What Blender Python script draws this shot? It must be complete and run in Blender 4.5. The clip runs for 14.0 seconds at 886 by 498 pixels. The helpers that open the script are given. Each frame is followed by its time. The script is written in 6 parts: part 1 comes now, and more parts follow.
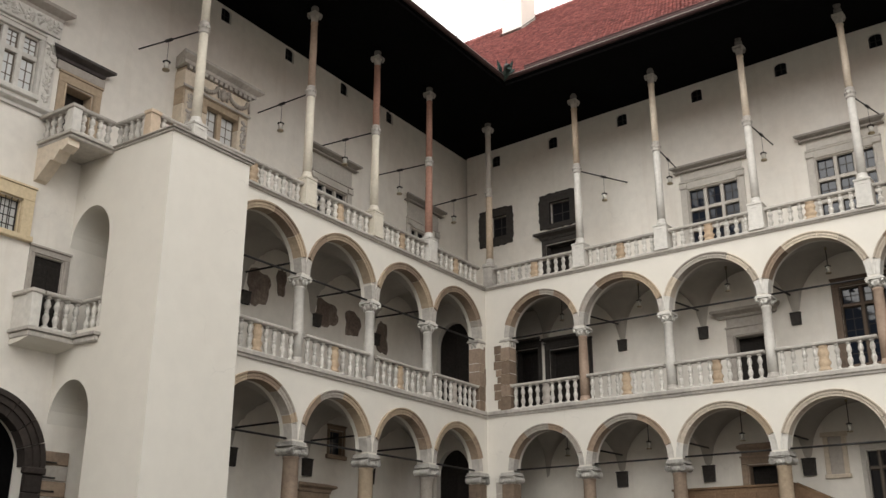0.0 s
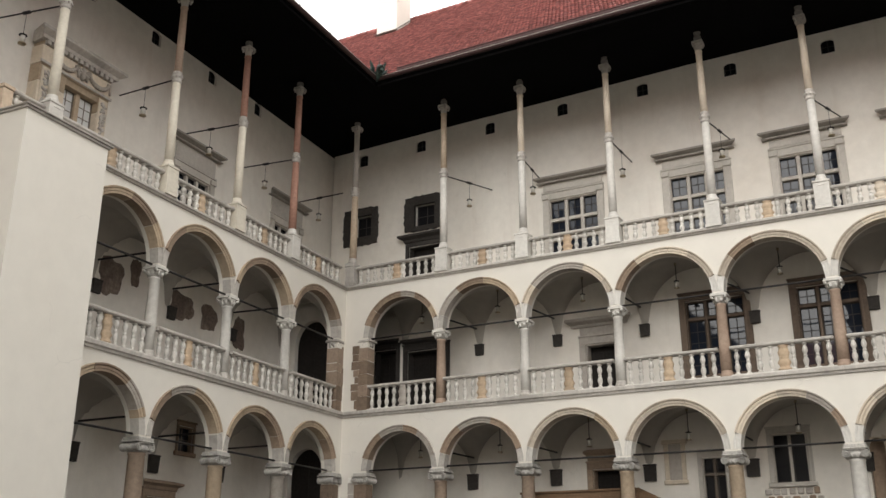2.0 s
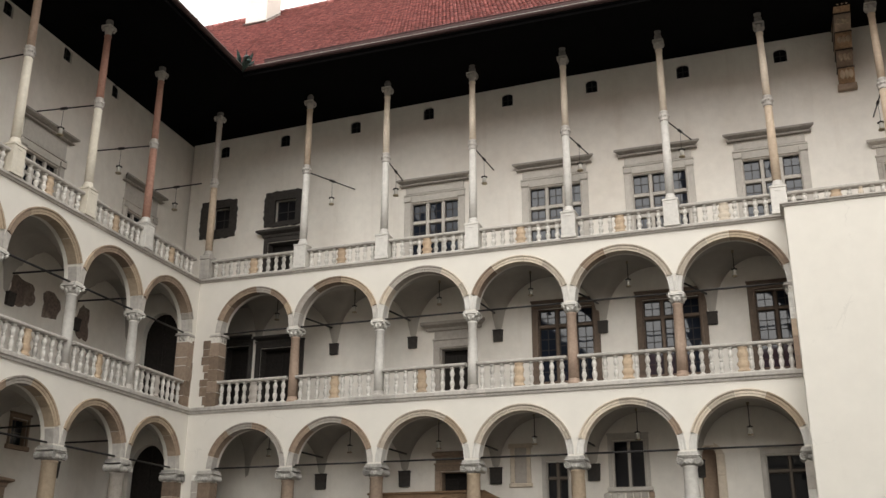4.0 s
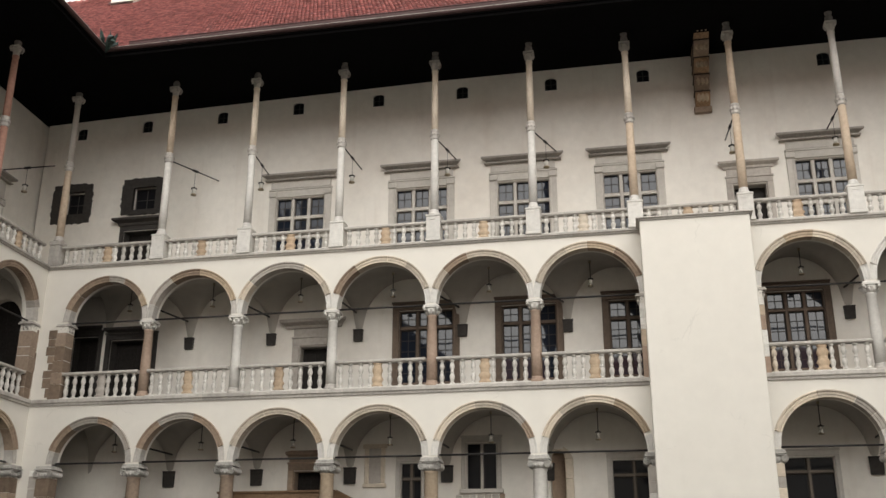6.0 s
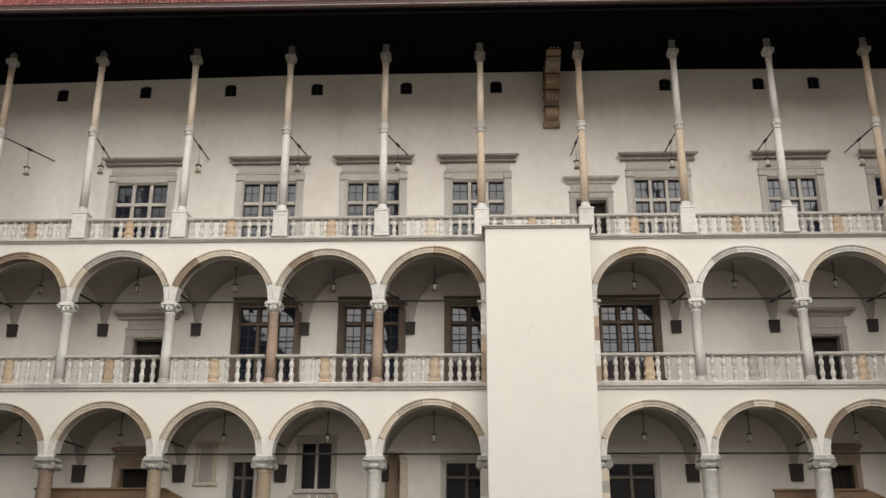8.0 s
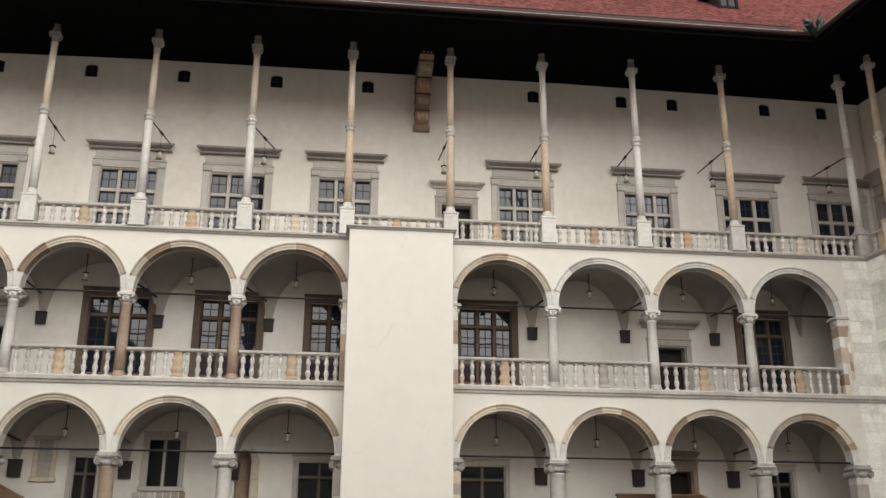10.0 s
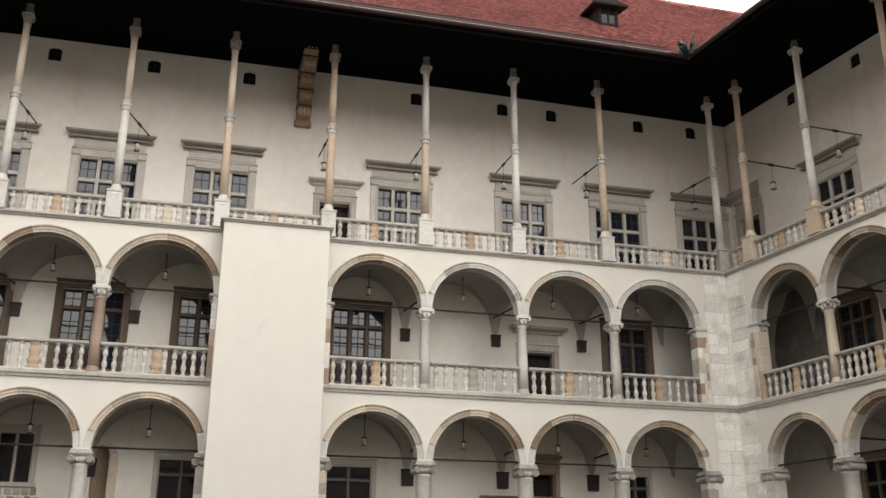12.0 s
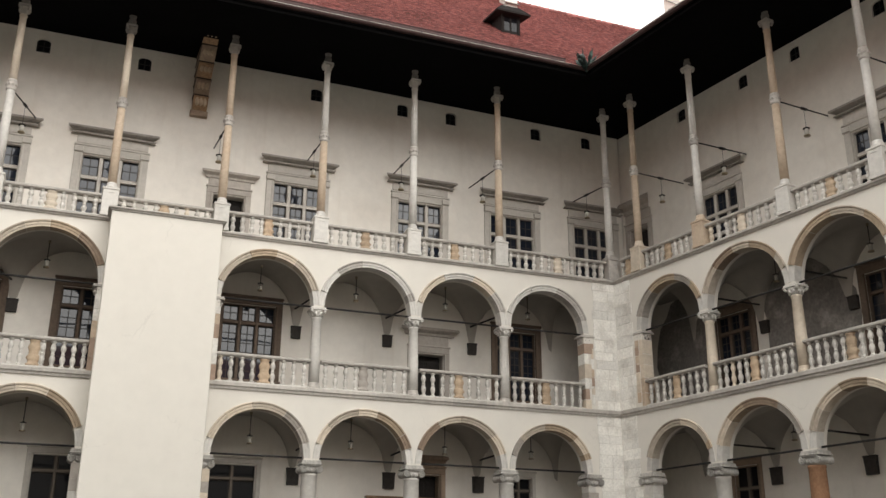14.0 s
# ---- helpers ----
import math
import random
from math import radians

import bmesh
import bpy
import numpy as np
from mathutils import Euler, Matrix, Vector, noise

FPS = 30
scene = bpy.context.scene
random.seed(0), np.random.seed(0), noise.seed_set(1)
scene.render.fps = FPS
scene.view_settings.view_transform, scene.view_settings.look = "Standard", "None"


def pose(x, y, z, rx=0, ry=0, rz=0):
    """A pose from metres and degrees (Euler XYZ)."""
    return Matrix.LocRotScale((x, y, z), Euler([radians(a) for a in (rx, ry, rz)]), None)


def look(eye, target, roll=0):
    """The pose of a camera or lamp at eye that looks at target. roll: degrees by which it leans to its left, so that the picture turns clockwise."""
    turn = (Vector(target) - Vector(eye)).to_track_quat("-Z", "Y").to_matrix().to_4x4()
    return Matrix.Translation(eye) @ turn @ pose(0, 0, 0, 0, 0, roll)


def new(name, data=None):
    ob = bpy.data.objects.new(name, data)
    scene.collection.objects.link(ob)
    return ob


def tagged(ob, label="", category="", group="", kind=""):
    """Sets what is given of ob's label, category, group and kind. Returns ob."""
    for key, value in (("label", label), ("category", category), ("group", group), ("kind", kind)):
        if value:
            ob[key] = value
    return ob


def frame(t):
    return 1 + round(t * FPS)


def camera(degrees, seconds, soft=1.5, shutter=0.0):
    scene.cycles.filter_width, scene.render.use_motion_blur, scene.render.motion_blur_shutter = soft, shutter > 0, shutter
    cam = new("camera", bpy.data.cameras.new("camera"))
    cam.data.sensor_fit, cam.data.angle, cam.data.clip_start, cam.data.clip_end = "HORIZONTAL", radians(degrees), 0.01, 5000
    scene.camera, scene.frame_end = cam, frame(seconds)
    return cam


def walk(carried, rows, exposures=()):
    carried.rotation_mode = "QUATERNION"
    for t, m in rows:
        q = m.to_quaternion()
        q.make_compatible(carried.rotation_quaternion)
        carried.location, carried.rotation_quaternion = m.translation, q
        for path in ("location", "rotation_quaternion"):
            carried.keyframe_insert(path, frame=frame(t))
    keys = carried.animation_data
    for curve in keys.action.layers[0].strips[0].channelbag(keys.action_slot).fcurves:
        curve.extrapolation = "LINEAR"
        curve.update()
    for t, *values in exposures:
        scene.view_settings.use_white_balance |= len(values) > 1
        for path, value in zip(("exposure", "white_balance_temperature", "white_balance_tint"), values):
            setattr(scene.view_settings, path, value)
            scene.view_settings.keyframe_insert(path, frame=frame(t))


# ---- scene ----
cam = camera(49.05, 14.0)
PATH = [
    (0, pose(0, 0, 1.6, 108.97, -0.02, 37.07)),
    (0.5, pose(0, 0, 1.6, 108.98, -0.04, 35.14)),
    (1, pose(0, 0, 1.6, 109.00, -0.07, 33.02)),
    (1.5, pose(0, 0, 1.6, 109.00, -0.09, 30.87)),
    (2, pose(0, 0, 1.6, 109.02, -0.13, 28.54)),
    (2.5, pose(0, 0, 1.6, 109.02, -0.13, 26.38)),
    (3, pose(0, 0, 1.6, 109.04, -0.18, 24.16)),
    (3.5, pose(0, 0, 1.6, 109.06, -0.20, 21.99)),
    (6, pose(0, 0, 1.6, 109.12, -0.12, 11.36)),
    (6.5, pose(0, 0, 1.6, 109.13, -0.14, 9.42)),
    (7, pose(0, 0, 1.6, 109.15, -0.16, 6.88)),
    (7.5, pose(0, 0, 1.6, 109.17, -0.16, 4.36)),
    (8, pose(0, 0, 1.6, 109.19, -0.12, 1.81)),
    (8.5, pose(0, 0, 1.6, 109.21, -0.18, -0.39)),
    (11, pose(0, 0, 1.6, 109.27, -0.15, -10.54)),
    (11.5, pose(0, 0, 1.6, 109.28, -0.19, -12.36)),
    (12, pose(0, 0, 1.6, 109.30, -0.19, -14.41)),
    (12.5, pose(0, 0, 1.6, 109.32, -0.19, -16.20)),
    (13, pose(0, 0, 1.6, 109.33, -0.22, -18.20)),
    (13.5, pose(0, 0, 1.6, 109.35, -0.25, -19.48)),
    (14, pose(0, 0, 1.6, 109.35, -0.27, -21.00)),
]
walk(cam, PATH, [(0.0, 0.96), (6.0, 0.94), (14.0, 0.98)])

# ---------------------------------------------------------------- light
world = bpy.data.worlds.new("sky")
scene.world = world
world.use_nodes = True
wn = world.node_tree
wn.nodes.clear()
sky = wn.nodes.new("ShaderNodeTexSky")
sky.sky_type = 'NISHITA'
sky.sun_disc = False
sky.sun_elevation = radians(22)
sky.sun_rotation = radians(156)
sky.air_density, sky.dust_density, sky.ozone_density = 1.0, 6.0, 0.6
grey = wn.nodes.new("ShaderNodeHueSaturation")      # thin cloud: the sky is almost white
grey.inputs["Saturation"].default_value = 0.12
warm = wn.nodes.new("ShaderNodeMix")
warm.data_type, warm.blend_type = 'RGBA', 'MULTIPLY'
warm.inputs[0].default_value = 1.0
warm.inputs[7].default_value = (1.0, 0.985, 0.955, 1)
back = wn.nodes.new("ShaderNodeBackground")
back.inputs["Strength"].default_value = 0.176
wout = wn.nodes.new("ShaderNodeOutputWorld")
wn.links.new(sky.outputs[0], grey.inputs["Color"])
veil = wn.nodes.new("ShaderNodeMix")                # even cloud cover
veil.data_type = 'RGBA'
veil.inputs[0].default_value = 0.95
veil.inputs[7].default_value = (6.5, 6.5, 6.5, 1)
wn.links.new(grey.outputs[0], veil.inputs[6])
wn.links.new(veil.outputs[2], warm.inputs[6])
wn.links.new(warm.outputs[2], back.inputs["Color"])
wn.links.new(back.outputs[0], wout.inputs["Surface"])
sun_data = bpy.data.lights.new("sun", 'SUN')
sun_data.energy, sun_data.angle, sun_data.color = 0.74, radians(50), (1.0, 0.975, 0.93)
sun = new("sun", sun_data)
sun.matrix_world = look((14, -46, 39), (-2, 33, 10))


# ---------------------------------------------------------------- materials
def material(name, colour, rough=0.85, scale=1.0, vary=0.12, stain=0.12, bump=0.3, stain_colour=None, metal=0.0,
             per_object=0.0, per_island=0.0, streak=0.0, grain=40.0, gloss=0.3, cracks=0.0):
    """A surface with grain and stains at two scales, in metres."""
    m = bpy.data.materials.new(name)
    m.use_nodes = True
    t = m.node_tree
    n, l = t.nodes, t.links
    bsdf = n["Principled BSDF"]
    bsdf.inputs["Roughness"].default_value = rough
    bsdf.inputs["Metallic"].default_value = metal
    bsdf.inputs["Specular IOR Level"].default_value = gloss
    geo = n.new("ShaderNodeNewGeometry")
    info = n.new("ShaderNodeObjectInfo")

    def noise_of(s, detail, stretch=(1, 1, 1)):
        mp = n.new("ShaderNodeMapping")
        mp.inputs["Scale"].default_value = stretch
        l.new(geo.outputs["Position"], mp.inputs["Vector"])
        k = n.new("ShaderNodeTexNoise")
        k.inputs["Scale"].default_value = s
        k.inputs["Detail"].default_value = detail
        k.inputs["Roughness"].default_value = 0.6
        l.new(mp.outputs[0], k.inputs["Vector"])
        return k.outputs["Fac"]

    def remap(v, a, b, c, d):
        r = n.new("ShaderNodeMapRange")
        r.inputs[1].default_value, r.inputs[2].default_value = a, b
        r.inputs[3].default_value, r.inputs[4].default_value = c, d
        l.new(v, r.inputs[0])
        return r.outputs[0]

    def mix(fac, a, b, kind='MIX'):
        x = n.new("ShaderNodeMix")
        x.data_type, x.blend_type = 'RGBA', kind
        for sock, v in ((x.inputs[0], fac), (x.inputs[6], a), (x.inputs[7], b)):
            if isinstance(v, (int, float)):
                sock.default_value = v
            elif isinstance(v, tuple):
                sock.default_value = (*v[:3], 1)
            else:
                l.new(v, sock)
        return x.outputs[2]

    sc = stain_colour or tuple(c * 0.55 for c in colour)
    big = remap(noise_of(0.35 / scale, 5), 0.5, 0.75, 0, stain)
    col = mix(big, tuple(colour), sc)
    mid = remap(noise_of(3.0 / scale, 6), 0.3, 0.7, 1 - vary, 1 + vary)
    tone = n.new("ShaderNodeCombineColor")
    for i in range(3):
        l.new(mid, tone.inputs[i])
    col = mix(1.0, col, tone.outputs[0], 'MULTIPLY')
    if streak:
        st = remap(noise_of(1.0, 4, (2.2, 2.2, 0.18)), 0.55, 0.8, 0, streak)
        col = mix(st, col, sc)
    if cracks:
        bend = n.new("ShaderNodeTexNoise")
        bend.inputs["Scale"].default_value = 1.7
        bend.inputs["Detail"].default_value = 6
        l.new(geo.outputs["Position"], bend.inputs["Vector"])
        warp = n.new("ShaderNodeMix")
        warp.data_type, warp.blend_type = 'RGBA', 'LINEAR_LIGHT'
        warp.inputs[0].default_value = 0.45
        l.new(geo.outputs["Position"], warp.inputs[6])
        l.new(bend.outputs["Color"], warp.inputs[7])
        cell = n.new("ShaderNodeTexVoronoi")
        cell.feature = 'DISTANCE_TO_EDGE'
        cell.inputs["Scale"].default_value = 0.42
        l.new(warp.outputs[2], cell.inputs["Vector"])
        line = remap(cell.outputs["Distance"], 0.002, 0.010, 1, 0)
        where = remap(noise_of(0.8, 2), 0.58, 0.66, 0, cracks)
        both = n.new("ShaderNodeMath")
        both.operation = 'MULTIPLY'
        both.use_clamp = True
        l.new(line, both.inputs[0])
        l.new(where, both.inputs[1])
        col = mix(both.outputs[0], col, tuple(c * 0.45 for c in colour))
    for amount, src in ((per_object, info.outputs["Random"]), (per_island, geo.outputs["Random Per Island"])):
        if amount:
            hsv = n.new("ShaderNodeHueSaturation")
            l.new(remap(src, 0, 1, 1 - amount, 1 + amount), hsv.inputs["Value"])
            l.new(col, hsv.inputs["Color"])
            col = hsv.outputs[0]
    l.new(col, bsdf.inputs["Base Color"])
    if bump:
        b = n.new("ShaderNodeBump")
        b.inputs["Strength"].default_value = bump
        b.inputs["Distance"].default_value = 0.02
        l.new(noise_of(grain / scale, 4), b.inputs["Height"])
        l.new(b.outputs[0], bsdf.inputs["Normal"])
    return m


PLASTER = material("cream_plaster", (0.70, 0.667, 0.602), 0.92, 1.6, 0.025, 0.09, 0.15, (0.58, 0.52, 0.44), streak=0.06, cracks=0.16)
BACKPLASTER = material("lime_plaster", (0.745, 0.708, 0.645), 0.93, 1.2, 0.05, 0.30, 0.15, (0.50, 0.42, 0.335), streak=0.24, cracks=0.12)
# Darker than the wall plaster: gallery shade is put into the vault colour.
VAULT = material("shade_dark_vault_plaster", (0.40, 0.372, 0.33), 0.95, 1.2, 0.06, 0.3, 0.15, (0.48, 0.43, 0.36))
LIME = material("pale_limestone", (0.60, 0.578, 0.535), 0.8, 0.5, 0.10, 0.45, 0.25, (0.40, 0.37, 0.33), per_object=0.08, streak=0.15)
RAILSTONE = material("weathered_limestone", (0.47, 0.44, 0.40), 0.85, 0.4, 0.14, 0.6, 0.35, (0.24, 0.22, 0.20), per_object=0.10, streak=0.25)
CREAMSTONE = material("cream_limestone", (0.68, 0.63, 0.53), 0.82, 0.4, 0.08, 0.4, 0.25, (0.52, 0.45, 0.35), per_object=0.06, streak=0.2)
TAN = material("tan_sandstone", (0.50, 0.40, 0.30), 0.85, 0.4, 0.12, 0.4, 0.3, (0.40, 0.27, 0.17), per_object=0.10)
PALETAN = material("pale_sandstone", (0.62, 0.54, 0.435), 0.85, 0.4, 0.10, 0.5, 0.3, (0.47, 0.37, 0.26), per_object=0.08, streak=0.2)
# BROWN darkened: the great portal's shadow is put into the colour.
DARKBROWN = material("shadow_dark_sandstone", (0.036, 0.028, 0.024), 0.88, 0.35, 0.25, 0.6, 0.4, (0.03, 0.025, 0.022), per_object=0.2)
BROWN = material("brown_sandstone", (0.30, 0.225, 0.165), 0.88, 0.35, 0.16, 0.6, 0.4, (0.19, 0.14, 0.105), per_object=0.18, streak=0.2)
GREYSTONE = material("grey_sandstone", (0.40, 0.365, 0.325), 0.88, 0.4, 0.10, 0.4, 0.3, (0.28, 0.25, 0.22), per_object=0.06, streak=0.2)
PINK = material("red_marble", (0.40, 0.22, 0.165), 0.6, 0.3, 0.2, 0.7, 0.25, (0.25, 0.13, 0.10), per_object=0.05)
ROSE = material("rose_sandstone", (0.37, 0.275, 0.21), 0.8, 0.3, 0.14, 0.6, 0.25, (0.30, 0.20, 0.15), per_object=0.08)
PIERBROWN = material("dark_brown_sandstone", (0.19, 0.14, 0.102), 0.88, 0.35, 0.18, 0.6, 0.4, (0.11, 0.082, 0.062), per_object=0.18, streak=0.3)
ASHLAR = material("white_ashlar", (0.80, 0.78, 0.725), 0.9, 0.25, 0.14, 0.6, 1.0, (0.42, 0.38, 0.32), per_object=0.12, grain=9, streak=0.15)
FRAMESTONE = material("pale_grey_stone", (0.50, 0.47, 0.425), 0.88, 0.4, 0.08, 0.35, 0.3, (0.36, 0.33, 0.29), per_object=0.05, streak=0.15)
# BROWN deepened to carry the gallery shade on the tall windows.
WINDOWSTONE = material("shade_dark_window_stone", (0.15, 0.112, 0.085), 0.88, 0.3, 0.16, 0.5, 0.35, (0.09, 0.07, 0.055), per_object=0.12)
CAPSTONE = material("sooty_limestone", (0.46, 0.44, 0.405), 0.85, 0.2, 0.25, 0.8, 0.5, (0.10, 0.095, 0.085), per_object=0.12)
ARCHTAN = material("weathered_arch_stone", (0.40, 0.315, 0.225), 0.88, 0.35, 0.14, 0.5, 0.35, (0.27, 0.205, 0.15), per_object=0.14)
ARCHGREY = material("grey_arch_stone", (0.36, 0.325, 0.285), 0.88, 0.35, 0.14, 0.5, 0.35, (0.24, 0.21, 0.185), per_object=0.14)
COLBROWN = material("brown_column_stone", (0.29, 0.22, 0.165), 0.8, 0.35, 0.16, 0.6, 0.3, (0.19, 0.14, 0.11), per_object=0.1, streak=0.35)
ORANGE = material("rust_sandstone", (0.36, 0.20, 0.115), 0.8, 0.3, 0.2, 0.6, 0.3, (0.24, 0.13, 0.08))
RENDER = material("grey_cement_render", (0.33, 0.30, 0.275), 0.95, 0.5, 0.15, 0.6, 0.3, (0.22, 0.195, 0.18))
DARKSTONE = material("blackened_stone", (0.045, 0.04, 0.036), 0.85, 0.4, 0.25, 0.4, 0.5, per_object=0.1)
# One even near-black with almost no gloss.
DARKWOOD = material("near_black_timber", (0.004, 0.0038, 0.0039), 0.95, 0.5, 0.3, 0.3, 0.3, gloss=0.02)
DOORWOOD = material("dark_oak_door", (0.022, 0.019, 0.017), 0.7, 0.3, 0.3, 0.4, 0.3, gloss=0.15)
IRON = material("black_iron", (0.02, 0.018, 0.017), 0.55, 0.3, 0.2, 0.3, 0.2)
LEAD = material("dark_sheet_metal", (0.07, 0.062, 0.06), 0.5, 0.6, 0.2, 0.5, 0.1, metal=0.5, streak=0.3)
SHEET = material("red_brown_sheet", (0.05, 0.026, 0.024), 0.6, 0.4, 0.2, 0.4, 0.15, streak=0.3)
COPPER = material("green_copper", (0.012, 0.026, 0.023), 0.55, 0.1, 0.35, 0.8, 0.4, (0.16, 0.25, 0.21), metal=0.3)
TILE = material("red_clay_tile", (0.30, 0.118, 0.107), 0.85, 1.2, 0.16, 0.6, 0.2, (0.17, 0.065, 0.055), per_island=0.42)
# Deck darker than the tiles, so the gaps between them read as shade.
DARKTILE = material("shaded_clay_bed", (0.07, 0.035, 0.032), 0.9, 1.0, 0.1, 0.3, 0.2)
WOODFRAME = material("grey_brown_timber", (0.15, 0.125, 0.10), 0.7, 0.2, 0.12, 0.3, 0.2)
OAK = material("oiled_oak", (0.17, 0.105, 0.06), 0.6, 0.2, 0.2, 0.4, 0.2)
PAVING = material("stone_paving", (0.055, 0.052, 0.049), 0.9, 1.0, 0.12, 0.4, 0.3)
# Floors out of view: the first darkened, the second paled, to steer bounced light.
GALLERYFLOOR = material("bounce_dark_flags", (0.075, 0.07, 0.064), 0.8, 0.8, 0.1, 0.4, 0.2)
PALEFLOOR = material("bounce_pale_flags", (0.55, 0.52, 0.47), 0.8, 0.8, 0.1, 0.4, 0.2)
# Near-black stands for missing light in the rooms; the dormer shares it.
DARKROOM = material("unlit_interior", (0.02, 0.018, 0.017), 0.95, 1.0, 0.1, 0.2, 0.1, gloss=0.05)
BRASS = material("old_brass", (0.30, 0.25, 0.17), 0.45, 0.1, 0.15, 0.3, 0.1, metal=0.8)
BALUSTER = material("grey_baluster_stone", (0.57, 0.545, 0.50), 0.85, 0.3, 0.16, 0.6, 0.4, (0.28, 0.26, 0.235), per_object=0.14, streak=0.3)
BLOCKTAN = material("ochre_block_stone", (0.45, 0.345, 0.24), 0.85, 0.3, 0.16, 0.5, 0.35, (0.33, 0.20, 0.12), per_object=0.16)
WHITEMETAL = material("highlight_pale_metal", (0.55, 0.52, 0.46), 0.5, 0.1, 0.1, 0.2, 0.1)


def glass_material(name, tint, gloss=0.44):
    m = bpy.data.materials.new(name)
    m.use_nodes = True
    n, l = m.node_tree.nodes, m.node_tree.links
    b = n["Principled BSDF"]
    b.inputs["Base Color"].default_value = (*tint, 1)
    b.inputs["Roughness"].default_value = 0.04
    b.inputs["Specular IOR Level"].default_value = gloss
    k = n.new("ShaderNodeTexNoise")
    k.inputs["Scale"].default_value = 1.3
    k.inputs["Detail"].default_value = 1.0
    g = n.new("ShaderNodeNewGeometry")
    l.new(g.outputs["Position"], k.inputs["Vector"])
    u = n.new("ShaderNodeBump")
    u.inputs["Strength"].default_value = 0.25
    u.inputs["Distance"].default_value = 0.02
    l.new(k.outputs["Fac"], u.inputs["Height"])
    l.new(u.outputs[0], b.inputs["Normal"])
    return m


# Same glass with gloss cut so these panes mirror less sky.
DIMGLASS = glass_material("dull_window_glass", (0.012, 0.012, 0.014), 0.18)
GLASS = glass_material("old_window_glass", (0.014, 0.018, 0.028))
# Pale tint paints the sky's reflection into these panes.
PALEGLASS = glass_material("sky_pale_window_glass", (0.60, 0.61, 0.60))
LAMPGLASS = glass_material("lantern_glass", (0.50, 0.48, 0.43))


# ---------------------------------------------------------------- mesh helpers
class Shape:
    """Vertices and faces of one mesh."""

    def __init__(self):
        self.v, self.f, self.smooth = [], [], []

    def add(self, verts, faces, smooth=False):
        b = len(self.v)
        self.v += [tuple(p) for p in verts]
        self.f += [tuple(b + i for i in q) for q in faces]
        self.smooth += [smooth] * len(faces)
        return self

    def box(self, x0, x1, y0, y1, z0, z1, bevel=0.0):
        if bevel <= 0:
            self.add([(x0, y0, z0), (x1, y0, z0), (x1, y1, z0), (x0, y1, z0), (x0, y0, z1), (x1, y0, z1), (x1, y1, z1), (x0, y1, z1)],
                     [(3, 2, 1, 0), (4, 5, 6, 7), (0, 1, 5, 4), (1, 2, 6, 5), (2, 3, 7, 6), (3, 0, 4, 7)])
            return self
        b = min(bevel, (x1 - x0) / 3, (y1 - y0) / 3, (z1 - z0) / 3)
        ring = [(x0 + b, y0), (x1 - b, y0), (x1, y0 + b), (x1, y1 - b), (x1 - b, y1), (x0 + b, y1), (x0, y1 - b), (x0, y0 + b)]
        inner = [(x0 + b, y0 + b), (x1 - b, y0 + b), (x1 - b, y0 + b), (x1 - b, y1 - b), (x1 - b, y1 - b), (x0 + b, y1 - b), (x0 + b, y1 - b), (x0 + b, y0 + b)]
        vs = [(*p, z0) for p in inner] + [(*p, z0 + b) for p in ring] + [(*p, z1 - b) for p in ring] + [(*p, z1) for p in inner]
        fs = [tuple(reversed((0, 2, 4, 6))), (24, 26, 28, 30)]
        for k in range(3):
            for i in range(8):
                j = (i + 1) % 8
                fs.append((k * 8 + i, k * 8 + j, k * 8 + 8 + j, k * 8 + 8 + i))
        return self.add(vs, fs)

    def lathe(self, profile, sides=12, centre=(0, 0), square=False, smooth=True):
        """profile: (radius, height) from the bottom up."""
        cx, cy = centre
        vs, fs = [], []
        k = 1 / math.cos(math.pi / 4) if square else 1
        for r, z in profile:
            for i in range(sides):
                a = 2 * math.pi * (i + 0.5) / sides
                vs.append((cx + r * k * math.cos(a), cy + r * k * math.sin(a), z))
        for j in range(len(profile) - 1):
            for i in range(sides):
                i2 = (i + 1) % sides
                fs.append((j * sides + i, j * sides + i2, (j + 1) * sides + i2, (j + 1) * sides + i))
        fs.append(tuple(reversed(range(sides))))
        top = (len(profile) - 1) * sides
        fs.append(tuple(range(top, top + sides)))
        return self.add(vs, fs, smooth and not square)

    def prism(self, outline, x0, x1):
        """A profile of (y, z), counter-clockwise seen from -x, drawn out along x."""
        n = len(outline)
        vs = [(x0, y, z) for y, z in outline] + [(x1, y, z) for y, z in outline]
        fs = [(i, n + i, n + (i + 1) % n, (i + 1) % n) for i in range(n)]
        fs += [tuple(range(n)), tuple(reversed(range(n, 2 * n)))]
        return self.add(vs, fs)

    def rod(self, a, b, r, sides=6):
        a, b = Vector(a), Vector(b)
        q = (b - a).to_track_quat('Z', 'Y')
        vs = []
        for p in (a, b):
            for i in range(sides):
                t = 2 * math.pi * i / sides
                vs.append(p + q @ Vector((r * math.cos(t), r * math.sin(t), 0)))
        fs = [(i, (i + 1) % sides, sides + (i + 1) % sides, sides + i) for i in range(sides)]
        fs += [tuple(reversed(range(sides))), tuple(range(sides, 2 * sides))]
        return self.add(vs, fs, True)

    def mesh(self, name, mat):
        m = bpy.data.meshes.new(name)
        m.from_pydata(self.v, [], self.f)
        m.polygons.foreach_set("use_smooth", self.smooth)
        b = bmesh.new()
        b.from_mesh(m)
        bmesh.ops.recalc_face_normals(b, faces=b.faces)
        b.to_mesh(m)
        b.free()
        m.materials.append(mat)
        return m


